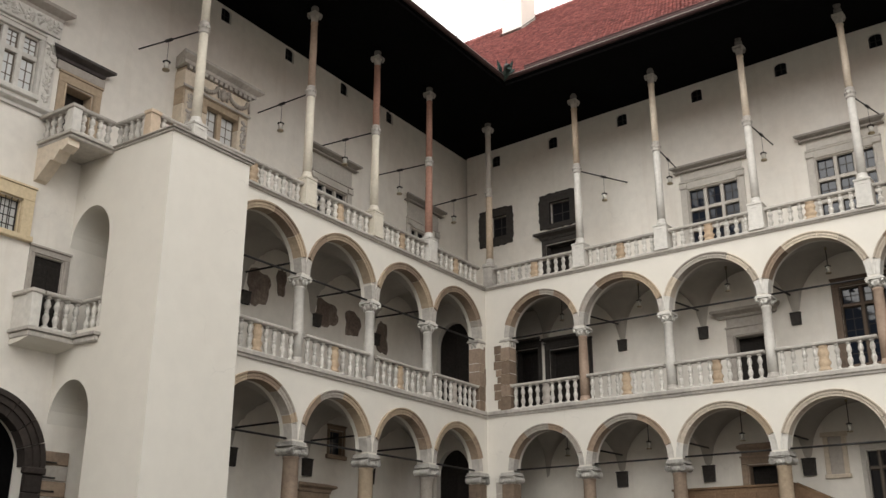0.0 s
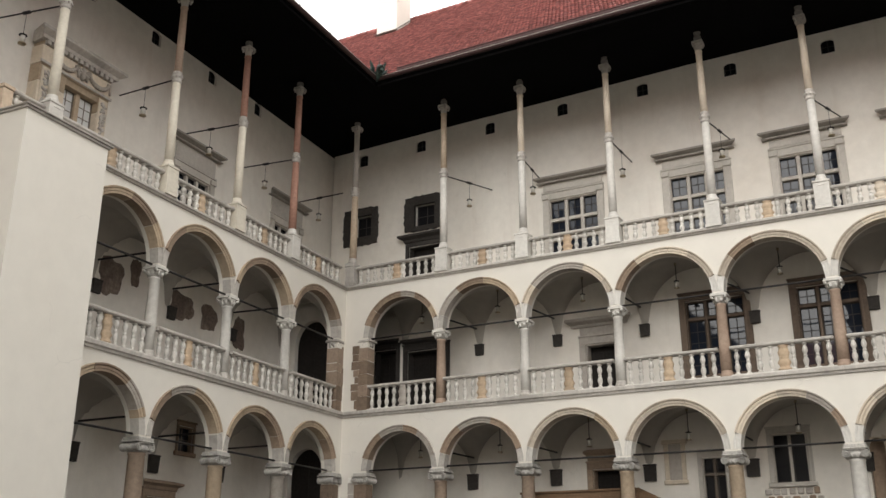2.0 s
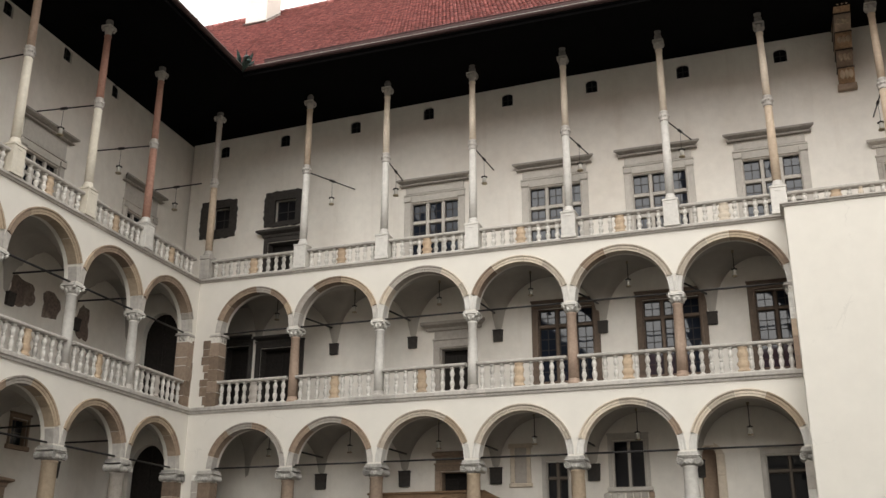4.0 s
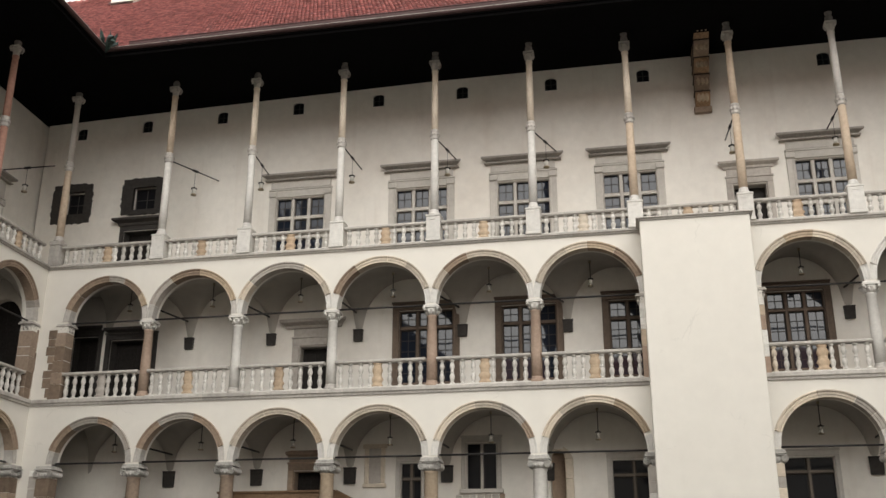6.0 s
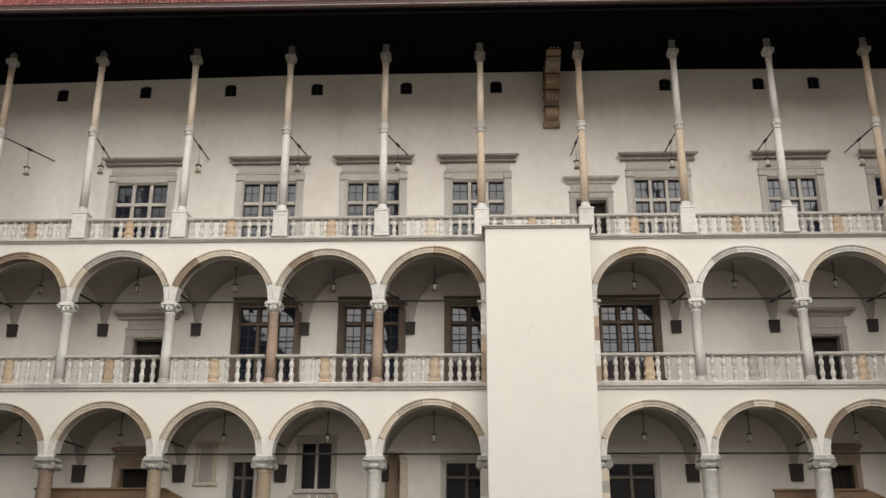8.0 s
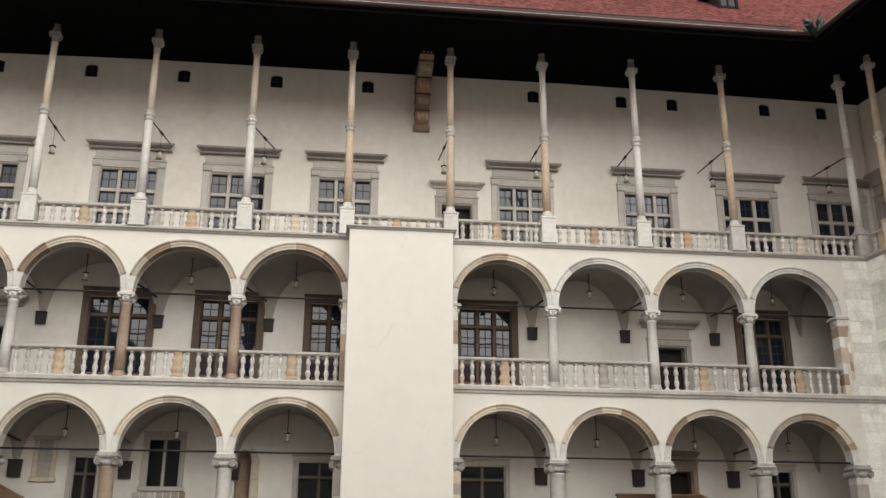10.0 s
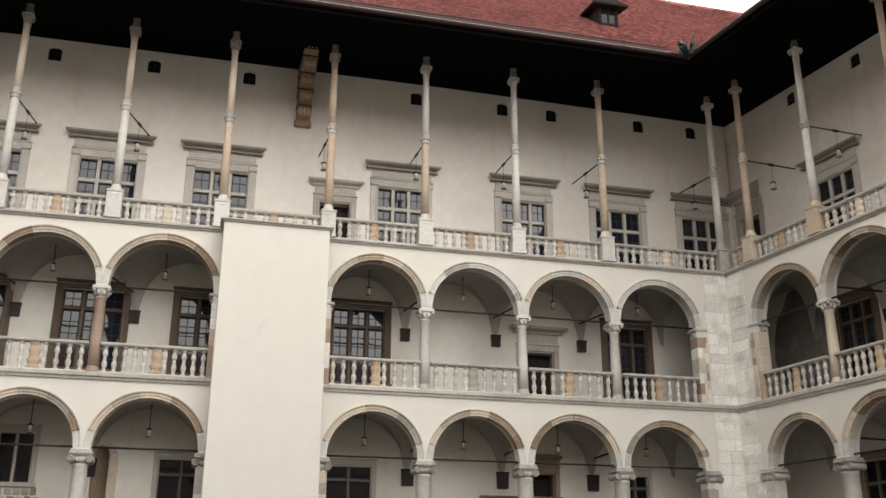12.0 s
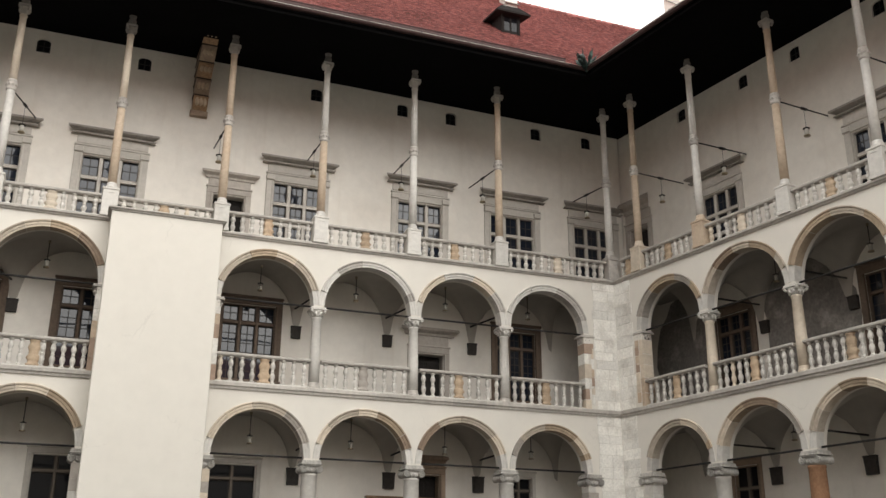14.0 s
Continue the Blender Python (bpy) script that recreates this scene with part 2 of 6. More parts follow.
def part(name, shape, mat, parent, label="", m=None):
    """One mesh under a thing or a part. shape: a Shape, or a mesh to share."""
    ob = new(name, shape.mesh(name, mat) if isinstance(shape, Shape) else shape)
    ob.parent = parent
    if m is not None:
        ob.matrix_basis = m
    return tagged(ob, label)


def thing(name, label, category, m=None, group="", kind="", shape=None, mat=None):
    ob = new(name, shape.mesh(name, mat) if shape else None)
    if m is not None:
        ob.matrix_basis = m
    return tagged(ob, label, category, group, kind)


def at(x, y, z, turn=0):
    return pose(x, y, z, 0, 0, turn)


# ---------------------------------------------------------------- plan
# Each wing has its own axes: s along the front to the right as seen from the yard, d into the building, z up.
EAST = Matrix.Translation((0, 33, 0))
NORTH = Matrix.Translation((-22.67, 33, 0)) @ pose(0, 0, 0, 0, 0, 93.15)
SOUTH = Matrix.Translation((20.1, 33, 0)) @ pose(0, 0, 0, 0, 0, -79.8)
DEPTH = 3.0            # gallery, from front to back wall
THICK = 0.5            # front wall
Z1A, Z1B = 7.98, 8.22  # first string course
Z2A, Z2B = 13.42, 13.57
CAP1, CAP2 = 5.75, 11.18
SOUTH_END = 24.0
SOFFIT_BACK, EAVE, OVER = 21.86, 21.14, 3.0

EAST_COLUMNS = [-18.19, -14.56, -10.83, -7.10, -3.36, 7.84, 11.54, 15.23]
EAST_BAYS = [(-21.7, -18.19), (-18.19, -14.56), (-14.56, -10.83), (-10.83, -7.10), (-7.10, -3.36), (-3.36, 0.50),
             (4.15, 7.84), (7.84, 11.54), (11.54, 15.23), (15.23, 18.78)]
NORTH_BAYS = [(-15.1, -11.35), (-11.35, -7.59), (-7.59, -3.95), (-3.95, -0.35)]
SOUTH_BAYS = [(1.25, 4.75), (4.75, 8.63), (8.63, 12.49), (12.49, 16.35), (16.35, 20.2)]


# ---------------------------------------------------------------- ground
g = Shape().add([(-900, -900, 0), (900, -900, 0), (900, 900, 0), (-900, 900, 0)], [(0, 1, 2, 3)])
thing("ground", "grey stone paved courtyard floor reaching outward", "paving", kind="structure", shape=g, mat=PAVING)


# ---------------------------------------------------------------- arcade fronts
def arch_points(a, b, spring, rise, n=28):
    c, r = (a + b) / 2, (b - a) / 2
    return [(c - r * math.cos(math.pi * i / n), spring + rise * math.sin(math.pi * i / n)) for i in range(n + 1)]


def arcade_wall(name, wing, s0, s1, bays, inset, cap, ztop, zbot, label):
    """Front wall of one storey: solid piers outside the bays, spandrels over the arches."""
    sh = Shape()
    edges = []
    for a, b in bays:
        edges.append((a + inset, b - inset))

    def solid(a, b, z0):
        if b - a > 0.01:
            sh.box(a, b, 0, THICK, z0, ztop)
    cursor = s0
    for (a, b), (ea, eb) in zip(bays, edges):
        if a - cursor > 0.5:          # a pier that stands on the ground
            solid(cursor, ea, zbot)
        else:
            solid(cursor, ea, cap)
        pts = arch_points(ea, eb, cap + 0.06, (eb - ea) / 2)
        pts = [(ea, cap)] + pts + [(eb, cap)]
        n = len(pts)
        for y in (0, THICK):
            vs = [(s, y, z) for s, z in pts] + [(s, y, ztop) for s, z in pts]
            sh.add(vs, [(i, i + 1, n + i + 1, n + i) for i in range(1, n - 2)])
        vs = [(s, 0, z) for s, z in pts] + [(s, THICK, z) for s, z in pts]
        sh.add(vs, [(i, n + i, n + i + 1, i + 1) for i in range(n - 1)])
        cursor = eb
    if s1 - cursor > 0.5:
        solid(cursor, s1, zbot)
    else:
        solid(cursor, s1, cap)
    ob = thing(name, label, "wall", wing, kind="structure")
    part("wall_face", sh, PLASTER, ob)
    return ob, edges


def arch_stone(a, b, spring, rise, t0, t1, proud):
    """One stone of a moulded arch band between the angles t0 and t1."""
    c, r = (a + b) / 2, (b - a) / 2
    sh = Shape()
    n = max(2, int((t1 - t0) / 0.13))
    prof = [(0.0, 0.34), (0.0, -proud * 0.5), (0.07, -proud * 0.5), (0.085, -proud * 0.95), (0.15, -proud * 0.95), (0.165, -proud * 0.8), (0.18, -proud * 1.6), (0.225, -proud * 1.9), (0.24, -proud * 1.6), (0.24, 0.02), (0.03, 0.34)]
    vs, fs = [], []
    g = 0.004
    for i in range(n + 1):
        t = t0 + g + (t1 - t0 - 2 * g) * i / n
        for o, y in prof:
            vs.append((c - (r + o - 0.006) * math.cos(t), y, spring + (rise + o - 0.006) * math.sin(t)))
    k = len(prof)
    for i in range(n):
        for j in range(k - 1):
            fs.append((i * k + j, i * k + j + 1, (i + 1) * k + j + 1, (i + 1) * k + j))
    fs += [tuple(range(k)), tuple(reversed(range(n * k, n * k + k)))]
    return sh.add(vs, fs)


arch_rng = random.Random(5)


def arch_band(wall, a, b, spring, palette, low=0.30):
    rise = (b - a) / 2
    cuts, t = [low], low
    while t < math.pi - low - 0.35:
        t += arch_rng.choice((0.42, 0.55, 0.7, 0.85))
        cuts.append(min(t, math.pi - low))
    if cuts[-1] < math.pi - low:
        cuts.append(math.pi - low)
    for t0, t1 in zip(cuts, cuts[1:]):
        if t1 - t0 > 0.05:
            part("arch_stone", arch_stone(a, b, spring, rise, t0, t1, 0.05), arch_rng.choice(palette), wall)
    # plain springers under the band
    for side in (0, 1):
        t0, t1 = (0.0, low) if side == 0 else (math.pi - low, math.pi)
        part("springer", arch_stone(a, b, spring, rise, t0, t1, 0.012), RAILSTONE if palette is DULL else LIME, wall)


def string_course(wall, s0, s1, z0, z1, out=0.14):
    """Moulded cornice under a balustrade."""
    h = z1 - z0
    prof = [(0.02, z0), (-out * 0.45, z0), (-out * 0.6, z0 + h * 0.3), (-out, z0 + h * 0.45), (-out, z1 - h * 0.1), (-out * 0.85, z1), (0.45, z1), (0.45, z0)]
    s = s0
    rng = random.Random(int(s0 * 10 + z0 * 100))
    while s < s1 - 0.01:
        e = min(s1, s + rng.uniform(1.3, 2.2))
        if s1 - e < 0.5:
            e = s1
        part("string_course_stone", Shape().prism([(y, z) for y, z in prof], s + 0.003, e - 0.003), RAILSTONE, wall)
        s = e


BAND = material("beige_arch_stone", (0.46, 0.40, 0.325), 0.86, 0.35, 0.12, 0.5, 0.35, (0.30, 0.25, 0.20), per_object=0.08)
MIXED = [BAND, BAND, PALETAN, ARCHTAN, ARCHGREY, BROWN, BAND]
DULL = [ARCHGREY, BROWN, ARCHTAN, ARCHTAN, BROWN]
PALE = [RAILSTONE, LIME, LIME, RAILSTONE, PALETAN, ARCHTAN]
WALLS = {}
for tag, wing, bays, s0, s1 in (("east", EAST, EAST_BAYS, -22.67, 20.1), ("north", NORTH, NORTH_BAYS, -15.4, 0.0), ("south", SOUTH, SOUTH_BAYS, 0.0, 24.0)):
    low, e_low = arcade_wall("wall_%s_ground_floor" % tag, wing, s0, s1, bays, 0.27, CAP1, Z1A, 0.0, "cream plastered arcade wall with stone arches")
    mid, e_mid = arcade_wall("wall_%s_first_floor" % tag, wing, s0, s1, bays, 0.20, CAP2, Z2A, Z1B, "cream plastered arcade wall with stone arches")
    WALLS[tag] = (low, mid)
    for i, (a, b) in enumerate(e_low):
        pal = DULL if (tag == "north" or (tag == "east" and i < 2)) else MIXED
        arch_band(low, a, b, CAP1 + 0.06, pal)
    for i, (a, b) in enumerate(e_mid):
        pal = DULL if (tag == "north" or (tag == "east" and i < 2)) else PALE if tag == "east" and i > 6 else MIXED
        arch_band(mid, a, b, CAP2 + 0.06, pal)
    string_course(low, s0, s1, Z1A, Z1B, 0.13)
    string_course(mid, s0, s1, Z2A, Z2B, 0.14)


# ---------------------------------------------------------------- vaults, gallery floors
# on the first floor of the east wing the vaults come down on the back wall beside the columns' lines
EAST_CORBELS = [-17.82, -14.28, -10.65, -6.47, -2.41, 7.68, 11.37, 15.02]
EAST_REAR = [(-21.6, -17.82), (-17.82, -14.28), (-14.28, -10.65), (-10.65, -6.47), (-6.47, -2.41), (-2.41, 1.3),
             (4.0, 7.68), (7.68, 11.37), (11.37, 15.02), (15.02, 18.7)]


def vaults(name, wing, bays, spring, crown, s0, s1, ztop, rear):
    """Groin vaults over the gallery, one mesh."""
    sh = Shape()
    d0, d1 = THICK, DEPTH
    nx, ny = 28, 14

    def bay(a, b, ra, rb):
        vs = []
        for j in range(ny + 1):
            d = d0 + (d1 - d0) * j / ny
            v = (2 * j / ny - 1)
            hb = math.sqrt(max(0, 1 - v * v))
            for i in range(nx + 1):
                u = 2 * i / nx - 1
                ha = math.sqrt(max(0, 1 - (u / 0.93) ** 2))
                k = j / ny
                lo_, hi_ = a + (ra - a) * k, b + (rb - b) * k
                vs.append((lo_ + (hi_ - lo_) * i / nx, d, spring + (crown - spring) * max(ha, hb * 0.98)))
        fs = [(j * (nx + 1) + i, (j + 1) * (nx + 1) + i, (j + 1) * (nx + 1) + i + 1, j * (nx + 1) + i + 1) for j in range(ny) for i in range(nx)]
        sh.add(vs, fs, True)
    for (a, b), (ra, rb) in zip(bays, rear):
        bay(a, b, ra, rb)
    gaps = [(s0, bays[0][0])] + [(p[1], q[0]) for p, q in zip(bays, bays[1:])] + [(bays[-1][1], s1)]
    for a, b in gaps:
        if b - a > 0.05:
            sh.box(a, b, d0, d1, crown - 0.02, ztop - 0.02)
    return thing(name, "plastered groin vault ceiling coloured dark for gallery shade", "ceiling", wing, kind="structure", shape=sh, mat=VAULT)


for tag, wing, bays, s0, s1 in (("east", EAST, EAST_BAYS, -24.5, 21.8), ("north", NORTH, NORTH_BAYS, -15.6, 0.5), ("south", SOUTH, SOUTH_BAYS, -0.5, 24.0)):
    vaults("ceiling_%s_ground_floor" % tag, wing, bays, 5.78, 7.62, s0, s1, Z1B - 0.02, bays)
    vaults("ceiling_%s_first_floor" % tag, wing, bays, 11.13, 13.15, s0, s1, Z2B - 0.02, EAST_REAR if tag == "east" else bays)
    for lvl, z in (("first", Z1B), ("second", Z2B)):
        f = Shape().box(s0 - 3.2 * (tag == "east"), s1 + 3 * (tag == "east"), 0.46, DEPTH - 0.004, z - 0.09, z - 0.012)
        thing("floor_%s_%s" % (tag, lvl), "stone gallery floor slab toned to set bounced light", "floor", wing, kind="structure", shape=f, mat=GALLERYFLOOR if lvl == "first" else PALEFLOOR)


def cross_arch(name, wing, s, lo, spring, top, ztop, d0, d1):
    """A plastered wall across the gallery with a round-headed opening."""
    n = 20
    c, r = (d0 + d1) / 2, (d1 - d0) / 2
    pts = [(c - r * math.cos(math.pi * i / n), spring + (top - spring) * math.sin(math.pi * i / n)) for i in range(n + 1)]
    sh = Shape()
    k = len(pts)
    for x in (s, s + 0.4):
        sh.add([(x, d, z) for d, z in pts] + [(x, d, ztop) for d, z in pts], [(i, i + 1, k + i + 1, k + i) for i in range(k - 1)])
    sh.add([(s, d, z) for d, z in pts] + [(s + 0.4, d, z) for d, z in pts], [(i, i + 1, k + i + 1, k + i) for i in range(k - 1)])
    sh.box(s, s + 0.4, THICK - 0.02, d0, lo, ztop).box(s, s + 0.4, d1, DEPTH - 0.004, lo, ztop)
    thing(name, "plastered arch across the gallery beside the dark corner", "wall", wing, kind="structure", shape=sh, mat=BACKPLASTER)


cross_arch("wall_north_cross_ground_floor", NORTH, 0.02, 0.0, 5.75, 6.85, Z1B - 0.1, 0.85, 2.5)
cross_arch("wall_north_cross_first_floor", NORTH, 0.02, Z1B - 0.02, 11.25, 12.3, Z2B - 0.1, 0.85, 2.5)


# ---------------------------------------------------------------- back walls with openings
def pierced_wall(name, wing, s0, s1, z0, z1, holes, label, mat, d0=DEPTH, d1=DEPTH + 0.6):
    """A wall from d0 to d1 with rectangular openings (sa, sb, za, zb) through it."""
    ss = sorted({s0, s1, *[h[0] for h in holes], *[h[1] for h in holes]})
    sh = Shape()
    for a, b in zip(ss, ss[1:]):
        m = (a + b) / 2
        cuts = sorted((h[2], h[3]) for h in holes if h[0] < m < h[1])
        z = z0
        for lo, hi in cuts + [(z1, z1)]:
            if lo > z:
                for d in (d0, d1):
                    sh.add([(a, d, z), (b, d, z), (b, d, lo), (a, d, lo)], [(0, 1, 2, 3)])
            z = max(z, hi)
    for a, b, lo, hi in holes:
        sh.add([(a, d0, lo), (a, d1, lo), (a, d1, hi), (a, d0, hi)], [(0, 1, 2, 3)])
        sh.add([(b, d0, lo), (b, d1, lo), (b, d1, hi), (b, d0, hi)], [(0, 1, 2, 3)])
        sh.add([(a, d0, hi), (b, d0, hi), (b, d1, hi), (a, d1, hi)], [(0, 1, 2, 3)])
        sh.add([(a, d0, lo), (b, d0, lo), (b, d1, lo), (a, d1, lo)], [(0, 1, 2, 3)])
    return thing(name, label, "wall", wing, kind="structure", shape=sh, mat=mat)


# openings: (from, to, sill, head)
E_UP = [(-14.44, -12.32), (-9.24, -7.09), (-5.02, -2.92), (-0.80, 1.28), (6.46, 8.43), (11.72, 13.68), (15.95, 18.02), (20.02, 21.99)]
E_MID = [(-9.0, -6.86), (-4.93, -2.85), (-0.84, 1.2), (4.88, 6.86), (16.17, 17.92)]
E_LOW = [(-6.36, -5.22, 4.95, 6.62), (-8.86, -8.05, 3.2, 5.95), (-1.05, 0.5, 3.4, 5.9), (4.82, 6.52, 3.4, 5.86), (16.55, 17.6, 3.4, 5.84)]
E_DOORS = [(4.11, 5.36, Z2B, 16.19), (-13.08, -11.9, Z1B, 10.6), (12.49, 13.8, Z1B, 10.58), (-13.05, -11.84, 0.0, 5.72), (12.72, 13.65, 0.0, 5.8),
           (-23.06, -21.95, Z1B, 11.4), (-21.35, -19.5, Z1B, 11.2), (-21.35, -19.7, Z2B, 16.05)]
E_VENTS = [-24.0, -20.8, -17.22, -13.7, -10.1, -6.45, -2.72, 1.03, 8.02, 11.85, 14.1, 18.25, 20.85]
N_UP = [(-7.72, -5.85), (-1.4, 0.5)]
N_VENTS = [-13.0, -9.6, -6.22, -3.05]
S_UP = [(2.35, 4.27), (9.65, 11.6), (15.5, 17.4)]
S_MID = [(2.55, 4.25), (9.35, 11.2)]
S_VENTS = [1.6, 5.1, 7.7, 11.4]


def vent_sill(wing, x):
    """The attic vents of the east wing step down with the sagging eaves towards the north corner."""
    return 20.98 - (max(0.0, -12.5 - x) * 0.028 if wing is EAST else 0.0)


def vents(wing, xs):
    return [(x - 0.25, x + 0.25, vent_sill(wing, x), vent_sill(wing, x) + 0.62) for x in xs]


e_holes = [(a, b, 14.5, 17.05) for a, b in E_UP] + [(a, b, 8.95, 11.83) for a, b in E_MID] + E_LOW + E_DOORS + vents(EAST, E_VENTS) \
    + [(-3.26, -2.72, 0.0, 6.3), (-24.3, -23.4, 17.0, 18.05), (-21.05, -20.0, 17.0, 18.05)]
n_holes = [(a, b, 14.5, 16.58) for a, b in N_UP] + vents(NORTH, N_VENTS) + [(-13.9, -12.45, 15.2, 17.1), (-22.22, -20.06, 14.9, 16.66), (-19.0, -18.05, Z2B, 15.72),
          (-20.6, -19.86, 10.70, 11.70), (-19.24, -18.28, Z1B - 0.2, 10.3), (-21.53, -18.63, 0.0, 6.0), (-6.35, -5.55, 6.1, 7.0), (-7.7, -6.5, 0, 4.4)]
s_holes = [(a, b, 14.5, 17.05) for a, b in S_UP] + [(a, b, 8.95, 11.83) for a, b in S_MID] + vents(SOUTH, S_VENTS) + [(2.75, 3.9, 3.4, 6.0), (-2.1, -0.9, Z2B, 17.0)]
BACK = "pale lime-plastered gallery back wall with water stains"
pierced_wall("wall_east_back", EAST, -25.72, 22.55, 0, 22.04, e_holes, BACK, BACKPLASTER)
pierced_wall("wall_north_back", NORTH, -58, 3.6, 0, 22.04, n_holes, BACK, BACKPLASTER)
pierced_wall("wall_south_back", SOUTH, -3.6, SOUTH_END, 0, 22.04, s_holes, BACK, BACKPLASTER)
# unlit rooms behind the openings, floor by floor; their darkness is in the colour
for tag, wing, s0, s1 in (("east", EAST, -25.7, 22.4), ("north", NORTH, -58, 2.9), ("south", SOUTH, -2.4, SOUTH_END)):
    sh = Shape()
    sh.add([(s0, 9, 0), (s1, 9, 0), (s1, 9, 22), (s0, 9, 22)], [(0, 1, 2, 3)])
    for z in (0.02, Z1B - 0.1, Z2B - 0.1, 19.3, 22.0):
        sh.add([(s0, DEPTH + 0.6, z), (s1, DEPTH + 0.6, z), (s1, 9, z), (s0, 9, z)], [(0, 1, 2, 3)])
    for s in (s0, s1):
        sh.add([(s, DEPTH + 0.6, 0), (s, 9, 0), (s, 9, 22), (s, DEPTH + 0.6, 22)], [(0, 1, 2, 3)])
    thing("wall_%s_rooms" % tag, "plastered rooms behind the windows coloured near-black as unlit", "wall", wing, kind="structure", shape=sh, mat=DARKROOM)


# ---------------------------------------------------------------- windows and doors
count = {"window": 0, "door": 0}


def cornice(s0, s1, z0, z1, out, base=0.0):
    """A moulded hood: three steps out and a slanting top."""
    h = z1 - z0
    e = [(0.0, z0), (-out * 0.35, z0), (-out * 0.42, z0 + h * 0.3), (-out * 0.8, z0 + h * 0.5), (-out, z0 + h * 0.62), (-out, z0 + h * 0.88), (-out * 0.9, z1 - 0.01), (0.0, z1 + 0.05)]
    sh = Shape()
    k = len(e)
    vs = []
    for sgn, s in ((-1, s0 + out), (1, s1 - out)):
        for y, z in e:
            vs.append((s + sgn * max(0.0, -y), y - base if y < 0 else y, z))
    fs = [(i, k + i, k + (i + 1) % k, (i + 1) % k) for i in range(k)] + [tuple(range(k)), tuple(reversed(range(k, 2 * k)))]
    return sh.add(vs, fs)


def glazing(win, a, b, lo, hi, cols, rows, stone, bar=0.13, lead=(2, 2), d=0.12, wood=WOODFRAME, glass=None):
    """Stone cross bars, timber sashes and leaded panes inside an opening. rows: heights of the cross bars."""
    w = (b - a)
    zs = [lo] + sorted(rows) + [hi]
    for i in range(1, cols):
        x = a + w * i / cols
        part("mullion", Shape().box(x - bar / 2, x + bar / 2, d - 0.05, d + 0.16, lo, hi, 0.015), stone, win)
    for z in rows:
        part("transom", Shape().box(a, b, d - 0.047, d + 0.157, z - bar / 2, z + bar / 2, 0.015), stone, win)
    for i in range(cols):
        x0 = a + w * i / cols + (bar / 2 if i else 0)
        x1 = a + w * (i + 1) / cols - (bar / 2 if i < cols - 1 else 0)
        for z0, z1 in zip(zs, zs[1:]):
            y0, y1 = z0 + (bar / 2 if z0 != lo else 0), z1 - (bar / 2 if z1 != hi else 0)
            t = 0.045
            fr = Shape()
            fr.box(x0, x0 + t, d + 0.05, d + 0.10, y0, y1)
            fr.box(x1 - t, x1, d + 0.05, d + 0.10, y0, y1)
            fr.box(x0 + t, x1 - t, d + 0.05, d + 0.10, y0, y0 + t)
            fr.box(x0 + t, x1 - t, d + 0.05, d + 0.10, y1 - t, y1)
            nr = max(1, round((y1 - y0) / ((x1 - x0) / lead[0]) * 0.8)) if lead[1] == 0 else lead[1]
            for k in range(1, lead[0]):
                x = x0 + (x1 - x0) * k / lead[0]
                fr.box(x - 0.016, x + 0.016, d + 0.062, d + 0.09, y0 + t, y1 - t)
            for k in range(1, nr):
                z = y0 + (y1 - y0) * k / nr
                fr.box(x0 + t, x1 - t, d + 0.066, d + 0.088, z - 0.016, z + 0.016)
            sash = part("sash", fr, wood, win)
            part("pane", Shape().box(x0 + t, x1 - t, d + 0.073, d + 0.081, y0 + t, y1 - t), glass or GLASS, sash)


def surround(win, a, b, lo, hi, width, out, stone, sill=True):
    """Stone jambs and head round an opening, two steps deep."""
    for x0, x1, xi0, xi1 in ((a - width, a, a - 0.10, a), (b, b + width, b, b + 0.10)):
        sh = Shape().box(x0, x1, -out, 0.02, lo, hi + 0.02, 0.012)
        part("jamb", sh, stone, win)
        part("jamb_moulding", Shape().box(xi0 + 0.012, xi1 - 0.012, -out - 0.03, -out + 0.01, lo, hi, 0.01), stone, win)
    part("lintel", Shape().box(a - width, b + width, -out - 0.003, 0.02, hi + 0.02, hi + width + 0.02, 0.012), stone, win)
    part("lintel_moulding", Shape().box(a - width - 0.03, b + width + 0.03, -out - 0.04, 0.02, hi + width + 0.02, hi + width + 0.09, 0.01), stone, win)
    part("reveal", Shape().box(a, a + 0.03, 0.02, 0.58, lo, hi).box(b - 0.03, b, 0.02, 0.58, lo, hi).box(a + 0.03, b - 0.03, 0.02, 0.58, hi - 0.03, hi), stone, win)
    if sill:
        part("window_sill", Shape().box(a - width - 0.06, b + width + 0.06, -out - 0.06, 0.02, lo - 0.16, lo - 0.003, 0.02), stone, win)


def named(kind):
    count[kind] += 1
    return "%s_%d" % (kind, count[kind])


HOODSTONE = material("weathered_hood_stone", (0.30, 0.275, 0.245), 0.88, 0.3, 0.14, 0.6, 0.35, (0.18, 0.16, 0.145), per_object=0.08, streak=0.25)


